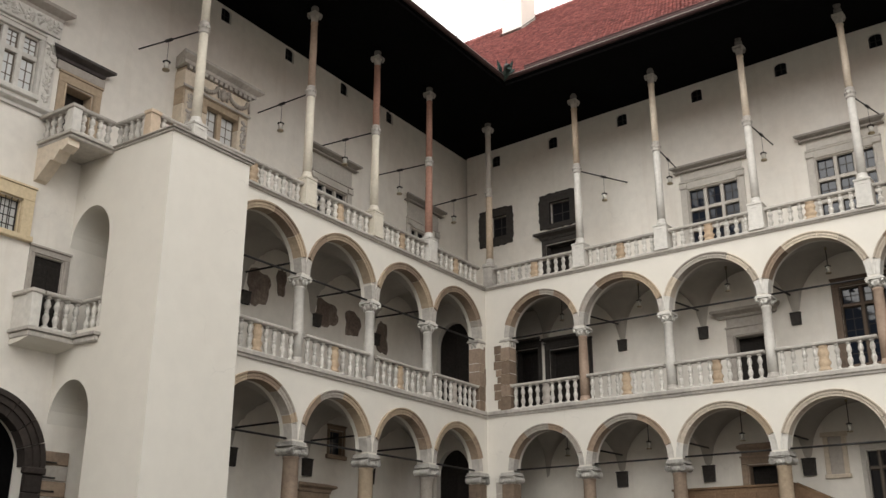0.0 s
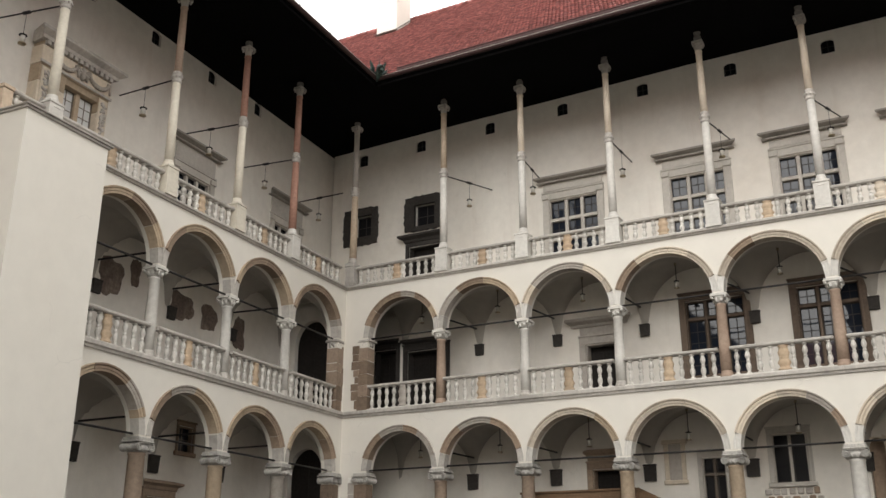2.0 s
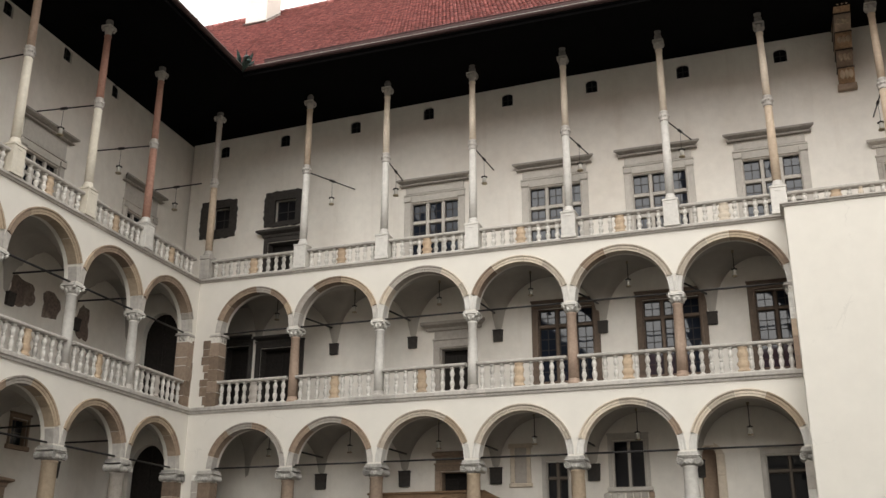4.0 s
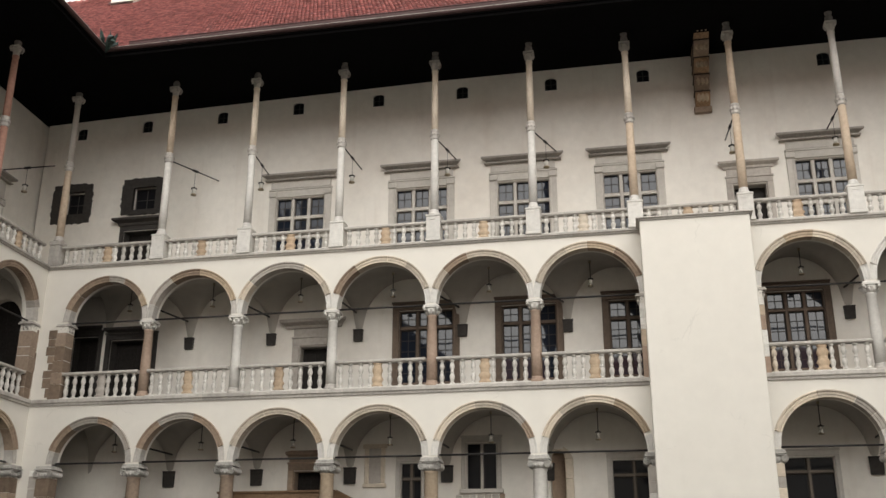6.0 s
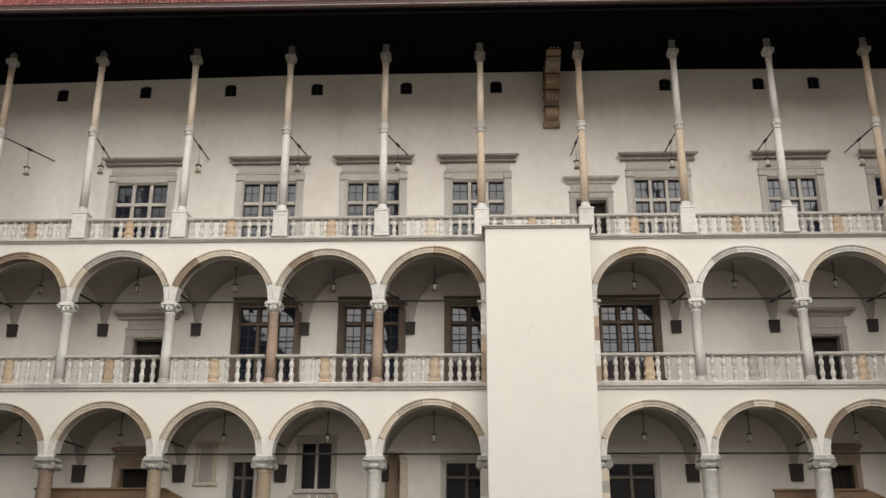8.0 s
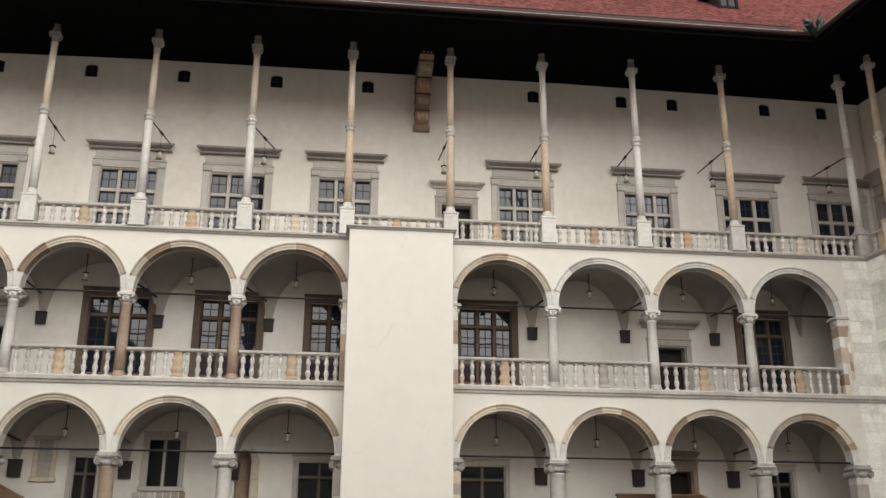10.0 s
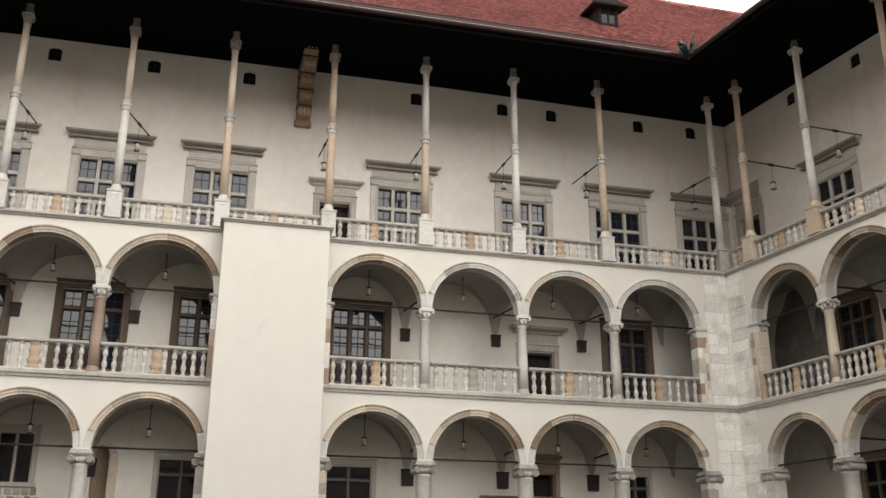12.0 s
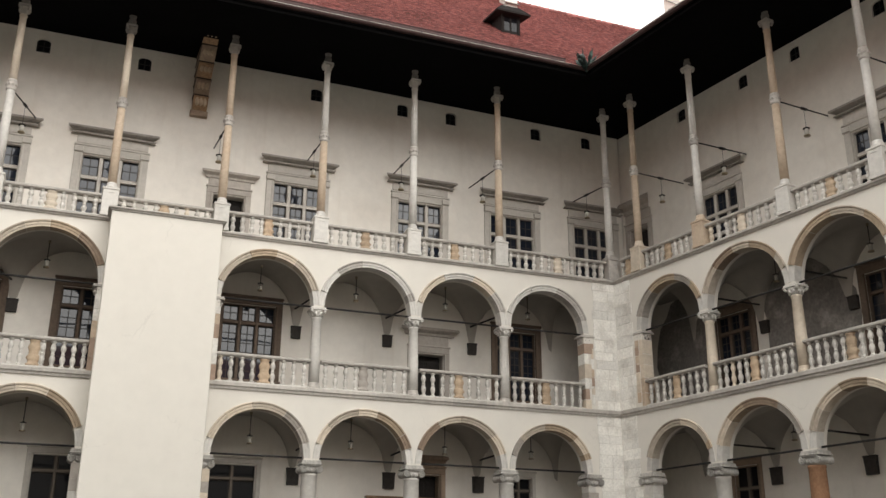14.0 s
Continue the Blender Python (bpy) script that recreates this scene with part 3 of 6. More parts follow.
def hooded_window(wing, a, b, hi=17.05, lo=14.5, clip=99, frieze=0.36, rows=(16.17, 15.3)):
    """Upper storey: stone cross window with a frieze and a wide moulded hood."""
    win = thing(named("window"), "grey sandstone cross window with a wide moulded hood and leaded panes", "window", wing @ Matrix.Translation((0, DEPTH, 0)), kind="structure")
    surround(win, a, b, lo, hi, 0.30, 0.06, FRAMESTONE)
    top = hi + 0.42 + frieze
    part("frieze", Shape().box(a - 0.26, min(b + 0.26, clip), -0.05, 0.02, hi + 0.42, top, 0.01), FRAMESTONE, win)
    part("hood", cornice(a - 0.62, min(b + 0.62, clip), top, top + 0.28, 0.32), HOODSTONE, win)
    part("hood_fillet", Shape().box(a - 0.50, min(b + 0.50, clip), -0.22, 0.01, top - 0.025, top + 0.02, 0.008), HOODSTONE, win)
    for x in (a - 0.15, b + 0.15):
        part("pilaster_capital", Shape().box(x - 0.17, x + 0.17, -0.13, 0.0, hi + 0.05, hi + 0.26, 0.02), FRAMESTONE, win)
    glazing(win, a, b, lo, hi, 3, rows, FRAMESTONE, 0.14, wood=DARKSTONE)
    return win


for a, b in E_UP:
    hooded_window(EAST, a, b, clip=22.5)
for a, b in N_UP:
    hooded_window(NORTH, a, b, hi=16.58, frieze=0.72, rows=(15.75, 15.0))
for a, b in S_UP:
    hooded_window(SOUTH, a, b)


def tall_window(wing, a, b, hi=11.83, lo=8.95):
    """First floor: large brown stone cross window."""
    win = thing(named("window"), "tall brown stone cross window with small leaded panes", "window", wing @ Matrix.Translation((0, DEPTH, 0)), kind="structure")
    surround(win, a, b, lo, hi, 0.27, 0.07, WINDOWSTONE)
    glazing(win, a, b, lo, hi, 3, (11.15,), WINDOWSTONE, 0.12, (2, 0), wood=DARKSTONE)
    return win


for a, b in E_MID:
    tall_window(EAST, a, b)
for a, b in S_MID:
    tall_window(SOUTH, a, b)
for a, b, lo, hi in E_LOW:
    win = thing(named("window"), "two-light ground floor window in a pale stone frame", "window", EAST @ Matrix.Translation((0, DEPTH, 0)), kind="structure")
    surround(win, a, b, lo, hi, 0.18, 0.04, FRAMESTONE)
    glazing(win, a, b, lo, hi, 2, () if lo > 4.5 else (5.35,), FRAMESTONE if lo > 4.5 else WOODFRAME, 0.10, (1, 1), wood=DARKSTONE, glass=DIMGLASS)
win = thing(named("window"), "ground floor window in a dark stone frame", "window", SOUTH @ Matrix.Translation((0, DEPTH, 0)), kind="structure")
surround(win, 2.75, 3.9, 3.4, 6.0, 0.2, 0.05, BROWN)
glazing(win, 2.75, 3.9, 3.4, 6.0, 2, (5.2,), WOODFRAME, 0.10, (1, 1), wood=DARKSTONE, glass=DIMGLASS)
win = thing(named("window"), "small dark window in the shaded back wall", "window", NORTH @ Matrix.Translation((0, DEPTH, 0)), kind="structure")
surround(win, -6.35, -5.55, 6.1, 7.0, 0.12, 0.03, BROWN)
glazing(win, -6.35, -5.55, 6.1, 7.0, 1, (), WOODFRAME, 0.08, (2, 2))


def vent_window(wing, s):
    v = thing("attic_vent", "small dark attic window with an arched head under the eaves", "vent", wing @ Matrix.Translation((s, DEPTH, vent_sill(wing, s))), "attic vents")
    fr = Shape()
    fr.box(-0.25, -0.20, 0.10, 0.16, 0, 0.62)
    fr.box(0.20, 0.25, 0.10, 0.16, 0, 0.62)
    fr.box(-0.20, 0.20, 0.10, 0.16, 0, 0.05)
    hd = Shape()
    pts = [(0.25 * math.cos(math.pi * i / 10), 0.46 + 0.13 * math.sin(math.pi * i / 10)) for i in range(11)]
    n = len(pts)
    for y in (0.003, 0.1):
        hd.add([(x, y, z) for x, z in pts] + [(x, y, 0.62) for x, z in pts], [(i, i + 1, n + i + 1, n + i) for i in range(n - 1)])
    hd.add([(x, 0.003, z) for x, z in pts] + [(x, 0.1, z) for x, z in pts], [(i, i + 1, n + i + 1, n + i) for i in range(n - 1)])
    part("arched_head", hd, BACKPLASTER, v)
    fr.box(-0.02, 0.02, 0.11, 0.15, 0.05, 0.6)
    fr.box(-0.2, 0.2, 0.112, 0.148, 0.30, 0.33)
    part("frame", fr, IRON, v)
    part("pane", Shape().box(-0.2, 0.2, 0.13, 0.14, 0.05, 0.6), DIMGLASS, v)


for wing, xs in ((EAST, E_VENTS), (NORTH, N_VENTS), (SOUTH, S_VENTS)):
    for s in xs:
        vent_window(wing, s)


def doorway(wing, a, b, lo, hi, stone, label, hood=None, leaf=True, width=0.24, set_back=0.42):
    d = thing(named("door"), label, "door", wing @ Matrix.Translation((0, DEPTH, 0)), kind="structure")
    surround(d, a, b, lo, hi, width, 0.05, stone, False)
    if hood:
        z0, z1, out, over = hood
        if z0 > hi + width + 0.12:
            part("frieze", Shape().box(a - width + 0.04, b + width - 0.04, -0.045, 0.02, hi + width + 0.09, z0, 0.01), stone, d)
        part("hood", cornice(a - width - over, b + width + over, z0, z1, out), ARCHGREY if stone is GREYSTONE else stone, d)
    if leaf:
        lf = part("door_leaf", Shape().box(a + 0.01, b - 0.01, set_back, set_back + 0.06, lo, hi - 0.01, 0.01), DOORWOOD, d)
        for k in range(2):
            x0 = a + (b - a) * (0.08 + 0.46 * k)
            x1 = a + (b - a) * (0.46 + 0.46 * k)
            part("door_panel", Shape().box(x0, x1, set_back - 0.02, set_back + 0.005, lo + 0.3, hi - 0.25, 0.015), DOORWOOD, lf)
    return d


doorway(EAST, 4.11, 5.36, Z2B, 16.19, GREYSTONE, "dark doorway in a grey stone frame with a moulded hood", (16.82, 17.12, 0.25, 0.27))
doorway(EAST, -13.08, -11.9, Z1B, 10.6, GREYSTONE, "dark doorway in a carved stone frame with a deep hood", (11.32, 11.68, 0.32, 0.5), width=0.30)
doorway(EAST, 12.49, 13.8, Z1B, 10.58, GREYSTONE, "dark doorway in a stone frame with a moulded hood", (11.3, 11.62, 0.28, 0.35))
doorway(EAST, -13.05, -11.84, 0.0, 5.72, BROWN, "tall dark doorway in a weathered stone frame", (6.2, 6.45, 0.15, 0.1))
doorway(EAST, 12.72, 13.65, 0.0, 5.8, BROWN, "tall dark doorway in a weathered stone frame", (6.25, 6.5, 0.15, 0.1))
doorway(EAST, -23.06, -21.95, Z1B, 11.4, DARKSTONE, "dark doorway with a blackened stone frame near the corner", (11.56, 11.86, 0.26, 0.08), width=0.2)
doorway(EAST, -21.35, -19.5, Z1B, 11.2, DARKSTONE, "wide dark doorway with a blackened stone frame", (11.44, 11.74, 0.26, 0.04), width=0.24)
doorway(EAST, -21.35, -19.7, Z2B, 16.05, DARKSTONE, "dark doorway with a blackened ledge over it", (16.3, 16.62, 0.35, 0.28), width=0.2)
doorway(SOUTH, -2.1, -0.9, Z2B, 17.0, GREYSTONE, "grey stone doorway with a moulded hood beside the corner", (17.75, 18.35, 0.3, 0.15), width=0.26)

# Leaves added in the end arches stand for the dark corner beyond.
for lo, hi in ((0.0, 6.86), (Z1B, 12.31)):
    d = thing(named("door"), "dark leaves added in the end arch for the darkness beyond it", "door", NORTH @ Matrix.Translation((0.30, 0, 0)), kind="structure")
    for x0, x1 in ((0.8, 1.67), (1.68, 2.55)):
        lf = part("door_leaf", Shape().box(0.0, 0.06, x0, x1, lo, hi, 0.01), DOORWOOD, d)
        part("door_panel", Shape().box(-0.02, 0.003, x0 + 0.15, x1 - 0.15, lo + 0.4, lo + 2.6, 0.012), DOORWOOD, lf)
doorway(NORTH, -7.7, -6.5, 0.0, 4.4, BROWN, "dark ground floor doorway under a stone ledge", (4.72, 4.95, 0.25, 0.2))


def scrolled_plaque(wing, a, b, lo, hi, oa, ob, olo, ohi):
    """A blackened frame with an uneven, eared outline round a small window."""
    win = thing(named("window"), "small window in a blackened stone frame with scrolled ears", "window", wing @ Matrix.Translation((0, DEPTH, 0)), kind="structure")
    cx, cz, w, h = (a + b) / 2, (lo + hi) / 2, (b - a) / 2 * 0.92, (hi - lo) / 2 * 0.9
    outline = []
    n = 64
    for i in range(n):
        t = 2 * math.pi * i / n
        k = 1 / max(abs(math.cos(t)), abs(math.sin(t)))
        ear = 1 - 0.03 * (1 + math.cos(8 * t)) - 0.02 * (1 + math.cos(20 * t + 1)) + (0.05 if abs(math.cos(t)) < 0.18 or abs(math.sin(t)) < 0.18 else 0)
        outline.append((cx + w * k * ear * math.cos(t), cz + h * k * ear * math.sin(t)))
    inner = []
    for x, z in outline:
        inner.append((min(max(x, oa), ob), min(max(z, olo), ohi)))
    ring = Shape()
    vs = [(x, -0.09, z) for x, z in outline] + [(x, -0.12, z) for x, z in inner] + [(x, 0.01, z) for x, z in outline] + [(x, 0.05, z) for x, z in inner]
    fs = []
    for i in range(n):
        j = (i + 1) % n
        fs += [(i, j, n + j, n + i), (i, 2 * n + i, 2 * n + j, j), (n + i, n + j, 3 * n + j, 3 * n + i)]
    ring.add(vs, fs)
    part("frame", ring, DARKSTONE, win)
    glazing(win, oa, ob, olo, ohi, 1, (), DARKSTONE, 0.08, (2, 2), wood=DARKSTONE, glass=DIMGLASS)


scrolled_plaque(EAST, -25.1, -22.95, 16.45, 18.6, -24.3, -23.4, 17.0, 18.05)
scrolled_plaque(EAST, -21.75, -19.35, 16.66, 18.62, -21.05, -20.0, 17.0, 18.05)


# ---------------------------------------------------------------- roofs
def meet(wing_a, da, wing_b, db):
    """Where the lines d = da of one wing and d = db of another cross, seen from above."""
    p, u = wing_a @ Vector((0, da, 0)), wing_a.to_3x3() @ Vector((1, 0, 0))
    q, v = wing_b @ Vector((0, db, 0)), wing_b.to_3x3() @ Vector((1, 0, 0))
    k = ((q.x - p.x) * v.y - (q.y - p.y) * v.x) / (u.x * v.y - u.y * v.x)
    return p.x + k * u.x, p.y + k * u.y


nw_in, nw_out = meet(EAST, DEPTH + 0.3, NORTH, DEPTH + 0.3), meet(EAST, -OVER, NORTH, -OVER)
sw_in, sw_out = meet(EAST, DEPTH + 0.3, SOUTH, DEPTH + 0.3), meet(EAST, -OVER, SOUTH, -OVER)
n_end_in, n_end_out = NORTH @ Vector((-58, DEPTH + 0.3, 0)), NORTH @ Vector((-58, -OVER, 0))
s_end_in, s_end_out = SOUTH @ Vector((SOUTH_END, DEPTH + 0.3, 0)), SOUTH @ Vector((SOUTH_END, -OVER, 0))
nw_z, sw_z = 21.55, 21.82
n_line = ((n_end_in, SOFFIT_BACK + 0.02, n_end_out), (nw_in, nw_z, nw_out))
s_line = ((sw_in, sw_z, sw_out), (s_end_in, SOFFIT_BACK + 0.02, s_end_out))
# the old east soffit sags towards both corners
e_line = [(nw_in, nw_z, nw_out)]
for x, z in ((-17.5, 21.76), (-8.0, 21.96), (9.0, 22.0), (17.0, 21.9)):
    e_line.append(((x, 33 + DEPTH + 0.3), z, (x, 33 - OVER)))
e_line.append((sw_in, sw_z, sw_out))
for tag, line in (("east", e_line), ("north", n_line), ("south", s_line)):
    sh = Shape()
    vs, k = [], len(line)
    for up in (0.0, 0.1):
        vs += [(p[0], p[1], z + up) for p, z, q in line] + [(q[0], q[1], EAVE + up) for p, z, q in line]
    fs = []
    for i in range(k - 1):
        fs += [(i, i + 1, k + i + 1, k + i), (2 * k + i, 3 * k + i, 3 * k + i + 1, 2 * k + i + 1), (i, 2 * k + i, 2 * k + i + 1, i + 1), (k + i, k + i + 1, 3 * k + i + 1, 3 * k + i)]
    fs += [(0, k, 3 * k, 2 * k), (k - 1, 3 * k - 1, 4 * k - 1, 2 * k - 1)]
    thing("ceiling_%s_eaves" % tag, "near-black boarded soffit under the wide eaves", "ceiling", kind="structure", shape=sh.add(vs, fs), mat=DARKWOOD)

KICK, KICK_SLOPE, SLOPE, RIDGE_D = 1.3, 0.72, 0.9, 15.6


def roof_height(run):
    return EAVE + 0.14 + (run * KICK_SLOPE if run < KICK else KICK * KICK_SLOPE + (run - KICK) * SLOPE)


def roof_at(wing_a, wing_b, run):
    """A point of the valley between two roofs, at a run from the eave."""
    x, y = meet(wing_a, -OVER + run, wing_b, -OVER + run)
    return (x, y, roof_height(run))


def roof_plane(name, wing, left, right, top=RIDGE_D):
    """Roof deck from eave to ridge; left and right give the edge point for a run."""
    sh = Shape()
    runs = (0.0, KICK, top)
    vs = [left(r) for r in runs] + [right(r) for r in runs]
    sh.add(vs, [(0, 3, 4, 1), (1, 4, 5, 2)])
    return thing(name, "steep roof of red clay tiles", "roof", kind="structure"), sh


def side(wing, s):
    return lambda r: tuple(wing @ Vector((s, -OVER + r, roof_height(r))))


east_roof, sh = roof_plane("roof_east", EAST, lambda r: roof_at(EAST, NORTH, r), lambda r: roof_at(EAST, SOUTH, r))
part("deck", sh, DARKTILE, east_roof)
far = Shape()
a, b = roof_at(EAST, NORTH, RIDGE_D), roof_at(EAST, SOUTH, RIDGE_D)
far.add([a, b, (b[0], b[1] + 16, 21), (a[0], a[1] + 16, 21)], [(0, 1, 2, 3)])
part("far_slope", far, TILE, east_roof)
north_roof, sh = roof_plane("roof_north", NORTH, side(NORTH, -58), lambda r: roof_at(EAST, NORTH, r), 8.0)
part("deck", sh, TILE, north_roof)
south_roof, sh = roof_plane("roof_south", SOUTH, lambda r: roof_at(EAST, SOUTH, r), side(SOUTH, SOUTH_END), 8.0)
part("deck", sh, TILE, south_roof)


for roof, wing, s0, s1 in ((north_roof, NORTH, -58, 8), (south_roof, SOUTH, -8, SOUTH_END)):
    pts = [wing @ Vector(p) for p in ((s0, 5.0, roof_height(8.0)), (s1, 5.0, roof_height(8.0)), (s1, 12.5, 21.0), (s0, 12.5, 21.0))]
    part("far_slope", Shape().add(pts, [(0, 1, 2, 3)]), TILE, roof)


# flat tiles with rounded ends, in courses
def tile_courses():
    rng = random.Random(11)
    sh = Shape()
    step, width = 0.17, 0.175
    run, row = 0.02, 0
    while run < RIDGE_D - 0.2:
        l, r = roof_at(EAST, NORTH, run), roof_at(EAST, SOUTH, run)
        slope = KICK_SLOPE if run < KICK else SLOPE
        g = math.atan(slope)
        c, s_ = math.cos(g), math.sin(g)
        x = l[0] + (width / 2 if row % 2 else 0) - 0.05
        while x < r[0] - 0.1:
            lift = 0.036 + rng.uniform(-0.008, 0.016)
            w = width - rng.uniform(0.010, 0.022)
            j = rng.uniform(-0.012, 0.012)
            y0, z0 = l[1] + j * c, roof_height(run) + j * s_
            up = 0.22

            def p(dx, along, h):
                return (x + dx, y0 + along * c - h * s_, z0 + along * s_ + h * c)
            vs = [p(0, 0.045, lift), p(w * 0.25, 0.0, lift), p(w * 0.75, 0.0, lift), p(w, 0.045, lift), p(w, up, 0.006), p(0, up, 0.006),
                  p(0, 0.045, lift - 0.02), p(w * 0.25, 0.0, lift - 0.02), p(w * 0.75, 0.0, lift - 0.02), p(w, 0.045, lift - 0.02)]
            sh.add(vs, [(0, 1, 2, 3, 4, 5), (0, 6, 7, 1), (1, 7, 8, 2), (2, 8, 9, 3)])
            x += width
        run += step * c
        row += 1
    return sh


courses = tile_courses()
tm = bpy.data.meshes.new("tiles")
tm.from_pydata(courses.v, [], courses.f)
tm.materials.append(TILE)
tagged(part("tiles", tm, TILE, east_roof), kind="stuff")

# ridge tiles
a, b = Vector(roof_at(EAST, NORTH, RIDGE_D)), Vector(roof_at(EAST, SOUTH, RIDGE_D))
rt = Shape()
n = int((b - a).length / 0.4)
for i in range(n):
    p, q = a.lerp(b, i / n), a.lerp(b, (i + 1.08) / n)
    rt.rod(p + Vector((0, 0, 0.0)), q + Vector((0, 0, 0.05)), 0.14, 8)
tagged(part("ridge_tiles", rt, TILE, east_roof), kind="stuff")


# gutters: an open half pipe with a bead painted bright as highlight, on brackets
def gutter(p, q):
    p, q = Vector((p[0], p[1], EAVE + 0.16)), Vector((q[0], q[1], EAVE + 0.16))
    u = (q - p).normalized()
    length = (q - p).length
    m = Matrix.Translation(p) @ u.to_track_quat('X', 'Z').to_matrix().to_4x4()
    gt = thing("gutter", "dark metal rain gutter along the eaves", "gutter", m, "eaves gutters")
    pts = [(0.11 * math.cos(math.pi + math.pi * i / 8) - 0.05, 0.11 * math.sin(math.pi + math.pi * i / 8)) for i in range(9)]
    inner = [(0.095 * math.cos(math.pi + math.pi * i / 8) - 0.05, 0.095 * math.sin(math.pi + math.pi * i / 8)) for i in range(9)]
    part("trough", Shape().prism(pts + inner[::-1], 0, length), SHEET, gt)
    part("bead", Shape().rod((0, -0.165, 0.0), (length, -0.165, 0.0), 0.009), WHITEMETAL, gt)
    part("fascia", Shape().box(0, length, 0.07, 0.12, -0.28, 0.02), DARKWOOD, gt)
    part("snow_guard", Shape().box(0.6, length - 0.6, 0.62, 0.64, 0.50, 0.66).rod((0.6, 0.63, 0.70), (length - 0.6, 0.63, 0.70), 0.025), SHEET, gt, "dark red-brown snow guard board")
    k = 0.6
    while k < length:
        part("bracket", Shape().prism([(-0.18, -0.01), (-0.16, 0.07), (0.06, 0.10), (0.06, 0.07)], k, k + 0.03), IRON, gt)
        k += 2.1


gutter(nw_out, sw_out)
gutter(n_end_out, nw_out)
gutter(sw_out, s_end_out)

# Unseen end: the wing is cut short here to let low light in.
gable = Shape().box(SOUTH_END, SOUTH_END + 0.6, 0.0, 12.4, 0, 21.2)
thing("wall_south_end", "plain plastered end wall where the wing is cut short unseen", "wall", SOUTH, kind="structure", shape=gable, mat=PLASTER)

# the rest of the courtyard, unseen behind the camera, sized to shade the galleries
west = thing("wall_west", "plain plastered wing closing the courtyard unseen, sized for shade", "wall", kind="structure")
part("wall_face", Shape().box(-60, 60, -31, -30, 0, 21), PLASTER, west)
part("roof_slope", Shape().add([(-60, -29.2, 20.8), (60, -29.2, 20.8), (60, -40, 27.0), (-60, -40, 27.0), (60, -51, 20.8), (-60, -51, 20.8)], [(0, 1, 2, 3), (3, 2, 4, 5)]), TILE, west)


# ---------------------------------------------------------------- columns
def spirals(sh, w, z, r, y):
    """A raised scroll on the end of each roll."""
    for sx in (-1, 1):
        prev = None
        for i in range(19):
            t = -0.5 * math.pi - sx * (math.pi + 0.62 * i)
            q = r * (1.02 - 0.82 * i / 18)
            p = (sx * w + q * math.cos(t), y, z + q * math.sin(t))
            if prev:
                sh.rod(prev, p, r * 0.19, 5)
            prev = p


def ionic_capital():
    cap = Shape().lathe([(0.265, 5.31), (0.30, 5.36), (0.325, 5.43), (0.30, 5.5)], 20)
    for i in range(16):
        a = 2 * math.pi * i / 16
        cap.rod((0.29 * math.cos(a), 0.29 * math.sin(a), 5.36), (0.325 * math.cos(a), 0.325 * math.sin(a), 5.44), 0.035, 5)
    cap.box(-0.31, 0.31, -0.27, 0.27, 5.46, 5.57, 0.01)
    for sx in (-1, 1):
        n = 14
        vs, fs = [], []
        rings = ((-0.30, 0.105), (-0.325, 0.12), (-0.29, 0.125), (-0.12, 0.09), (0.12, 0.09), (0.29, 0.125), (0.325, 0.12), (0.30, 0.105))
        for y, rr in rings:
            for i in range(n):
                t = 2 * math.pi * i / n
                vs.append((sx * 0.275 + rr * math.cos(t), y, 5.445 + rr * math.sin(t)))
        for k in range(len(rings) - 1):
            fs += [(k * n + i, k * n + (i + 1) % n, (k + 1) * n + (i + 1) % n, (k + 1) * n + i) for i in range(n)]
        fs += [tuple(range(n)), tuple(range((len(rings) - 1) * n, len(rings) * n))]
        cap.add(vs, fs, False)
    for y in (-0.335, 0.335):
        spirals(cap, 0.275, 5.445, 0.12, y)
        cap.rod((-0.30, y * 0.95, 5.575), (0.30, y * 0.95, 5.575), 0.02, 6)
    cap.box(-0.37, 0.37, -0.36, 0.36, 5.60, 5.65, 0.012).box(-0.33, 0.33, -0.32, 0.32, 5.65, CAP1, 0.01)
    return cap.mesh("capital", CAPSTONE)


IONIC = ionic_capital()


def ground_column(m, shaft_mat, girth=1.0):
    c = thing("column", "thick ground floor stone column with a scrolled Ionic capital", "column", m, "ground floor arcade columns")
    part("base", Shape().box(-0.42, 0.42, -0.42, 0.42, 0, 0.3, 0.03).lathe([(0.40, 0.3), (0.42, 0.36), (0.40, 0.43), (0.33, 0.47), (0.36, 0.55), (0.30, 0.6)], 20), LIME, c)
    part("shaft", Shape().lathe([(r * girth, z) for r, z in ((0.295, 0.6), (0.295, 1.8), (0.285, 3.6), (0.265, 5.22), (0.285, 5.24), (0.285, 5.29), (0.265, 5.31))], 24), shaft_mat, c)
    part("capital", IONIC, None, c, "weathered grey scrolled capital")
    return c


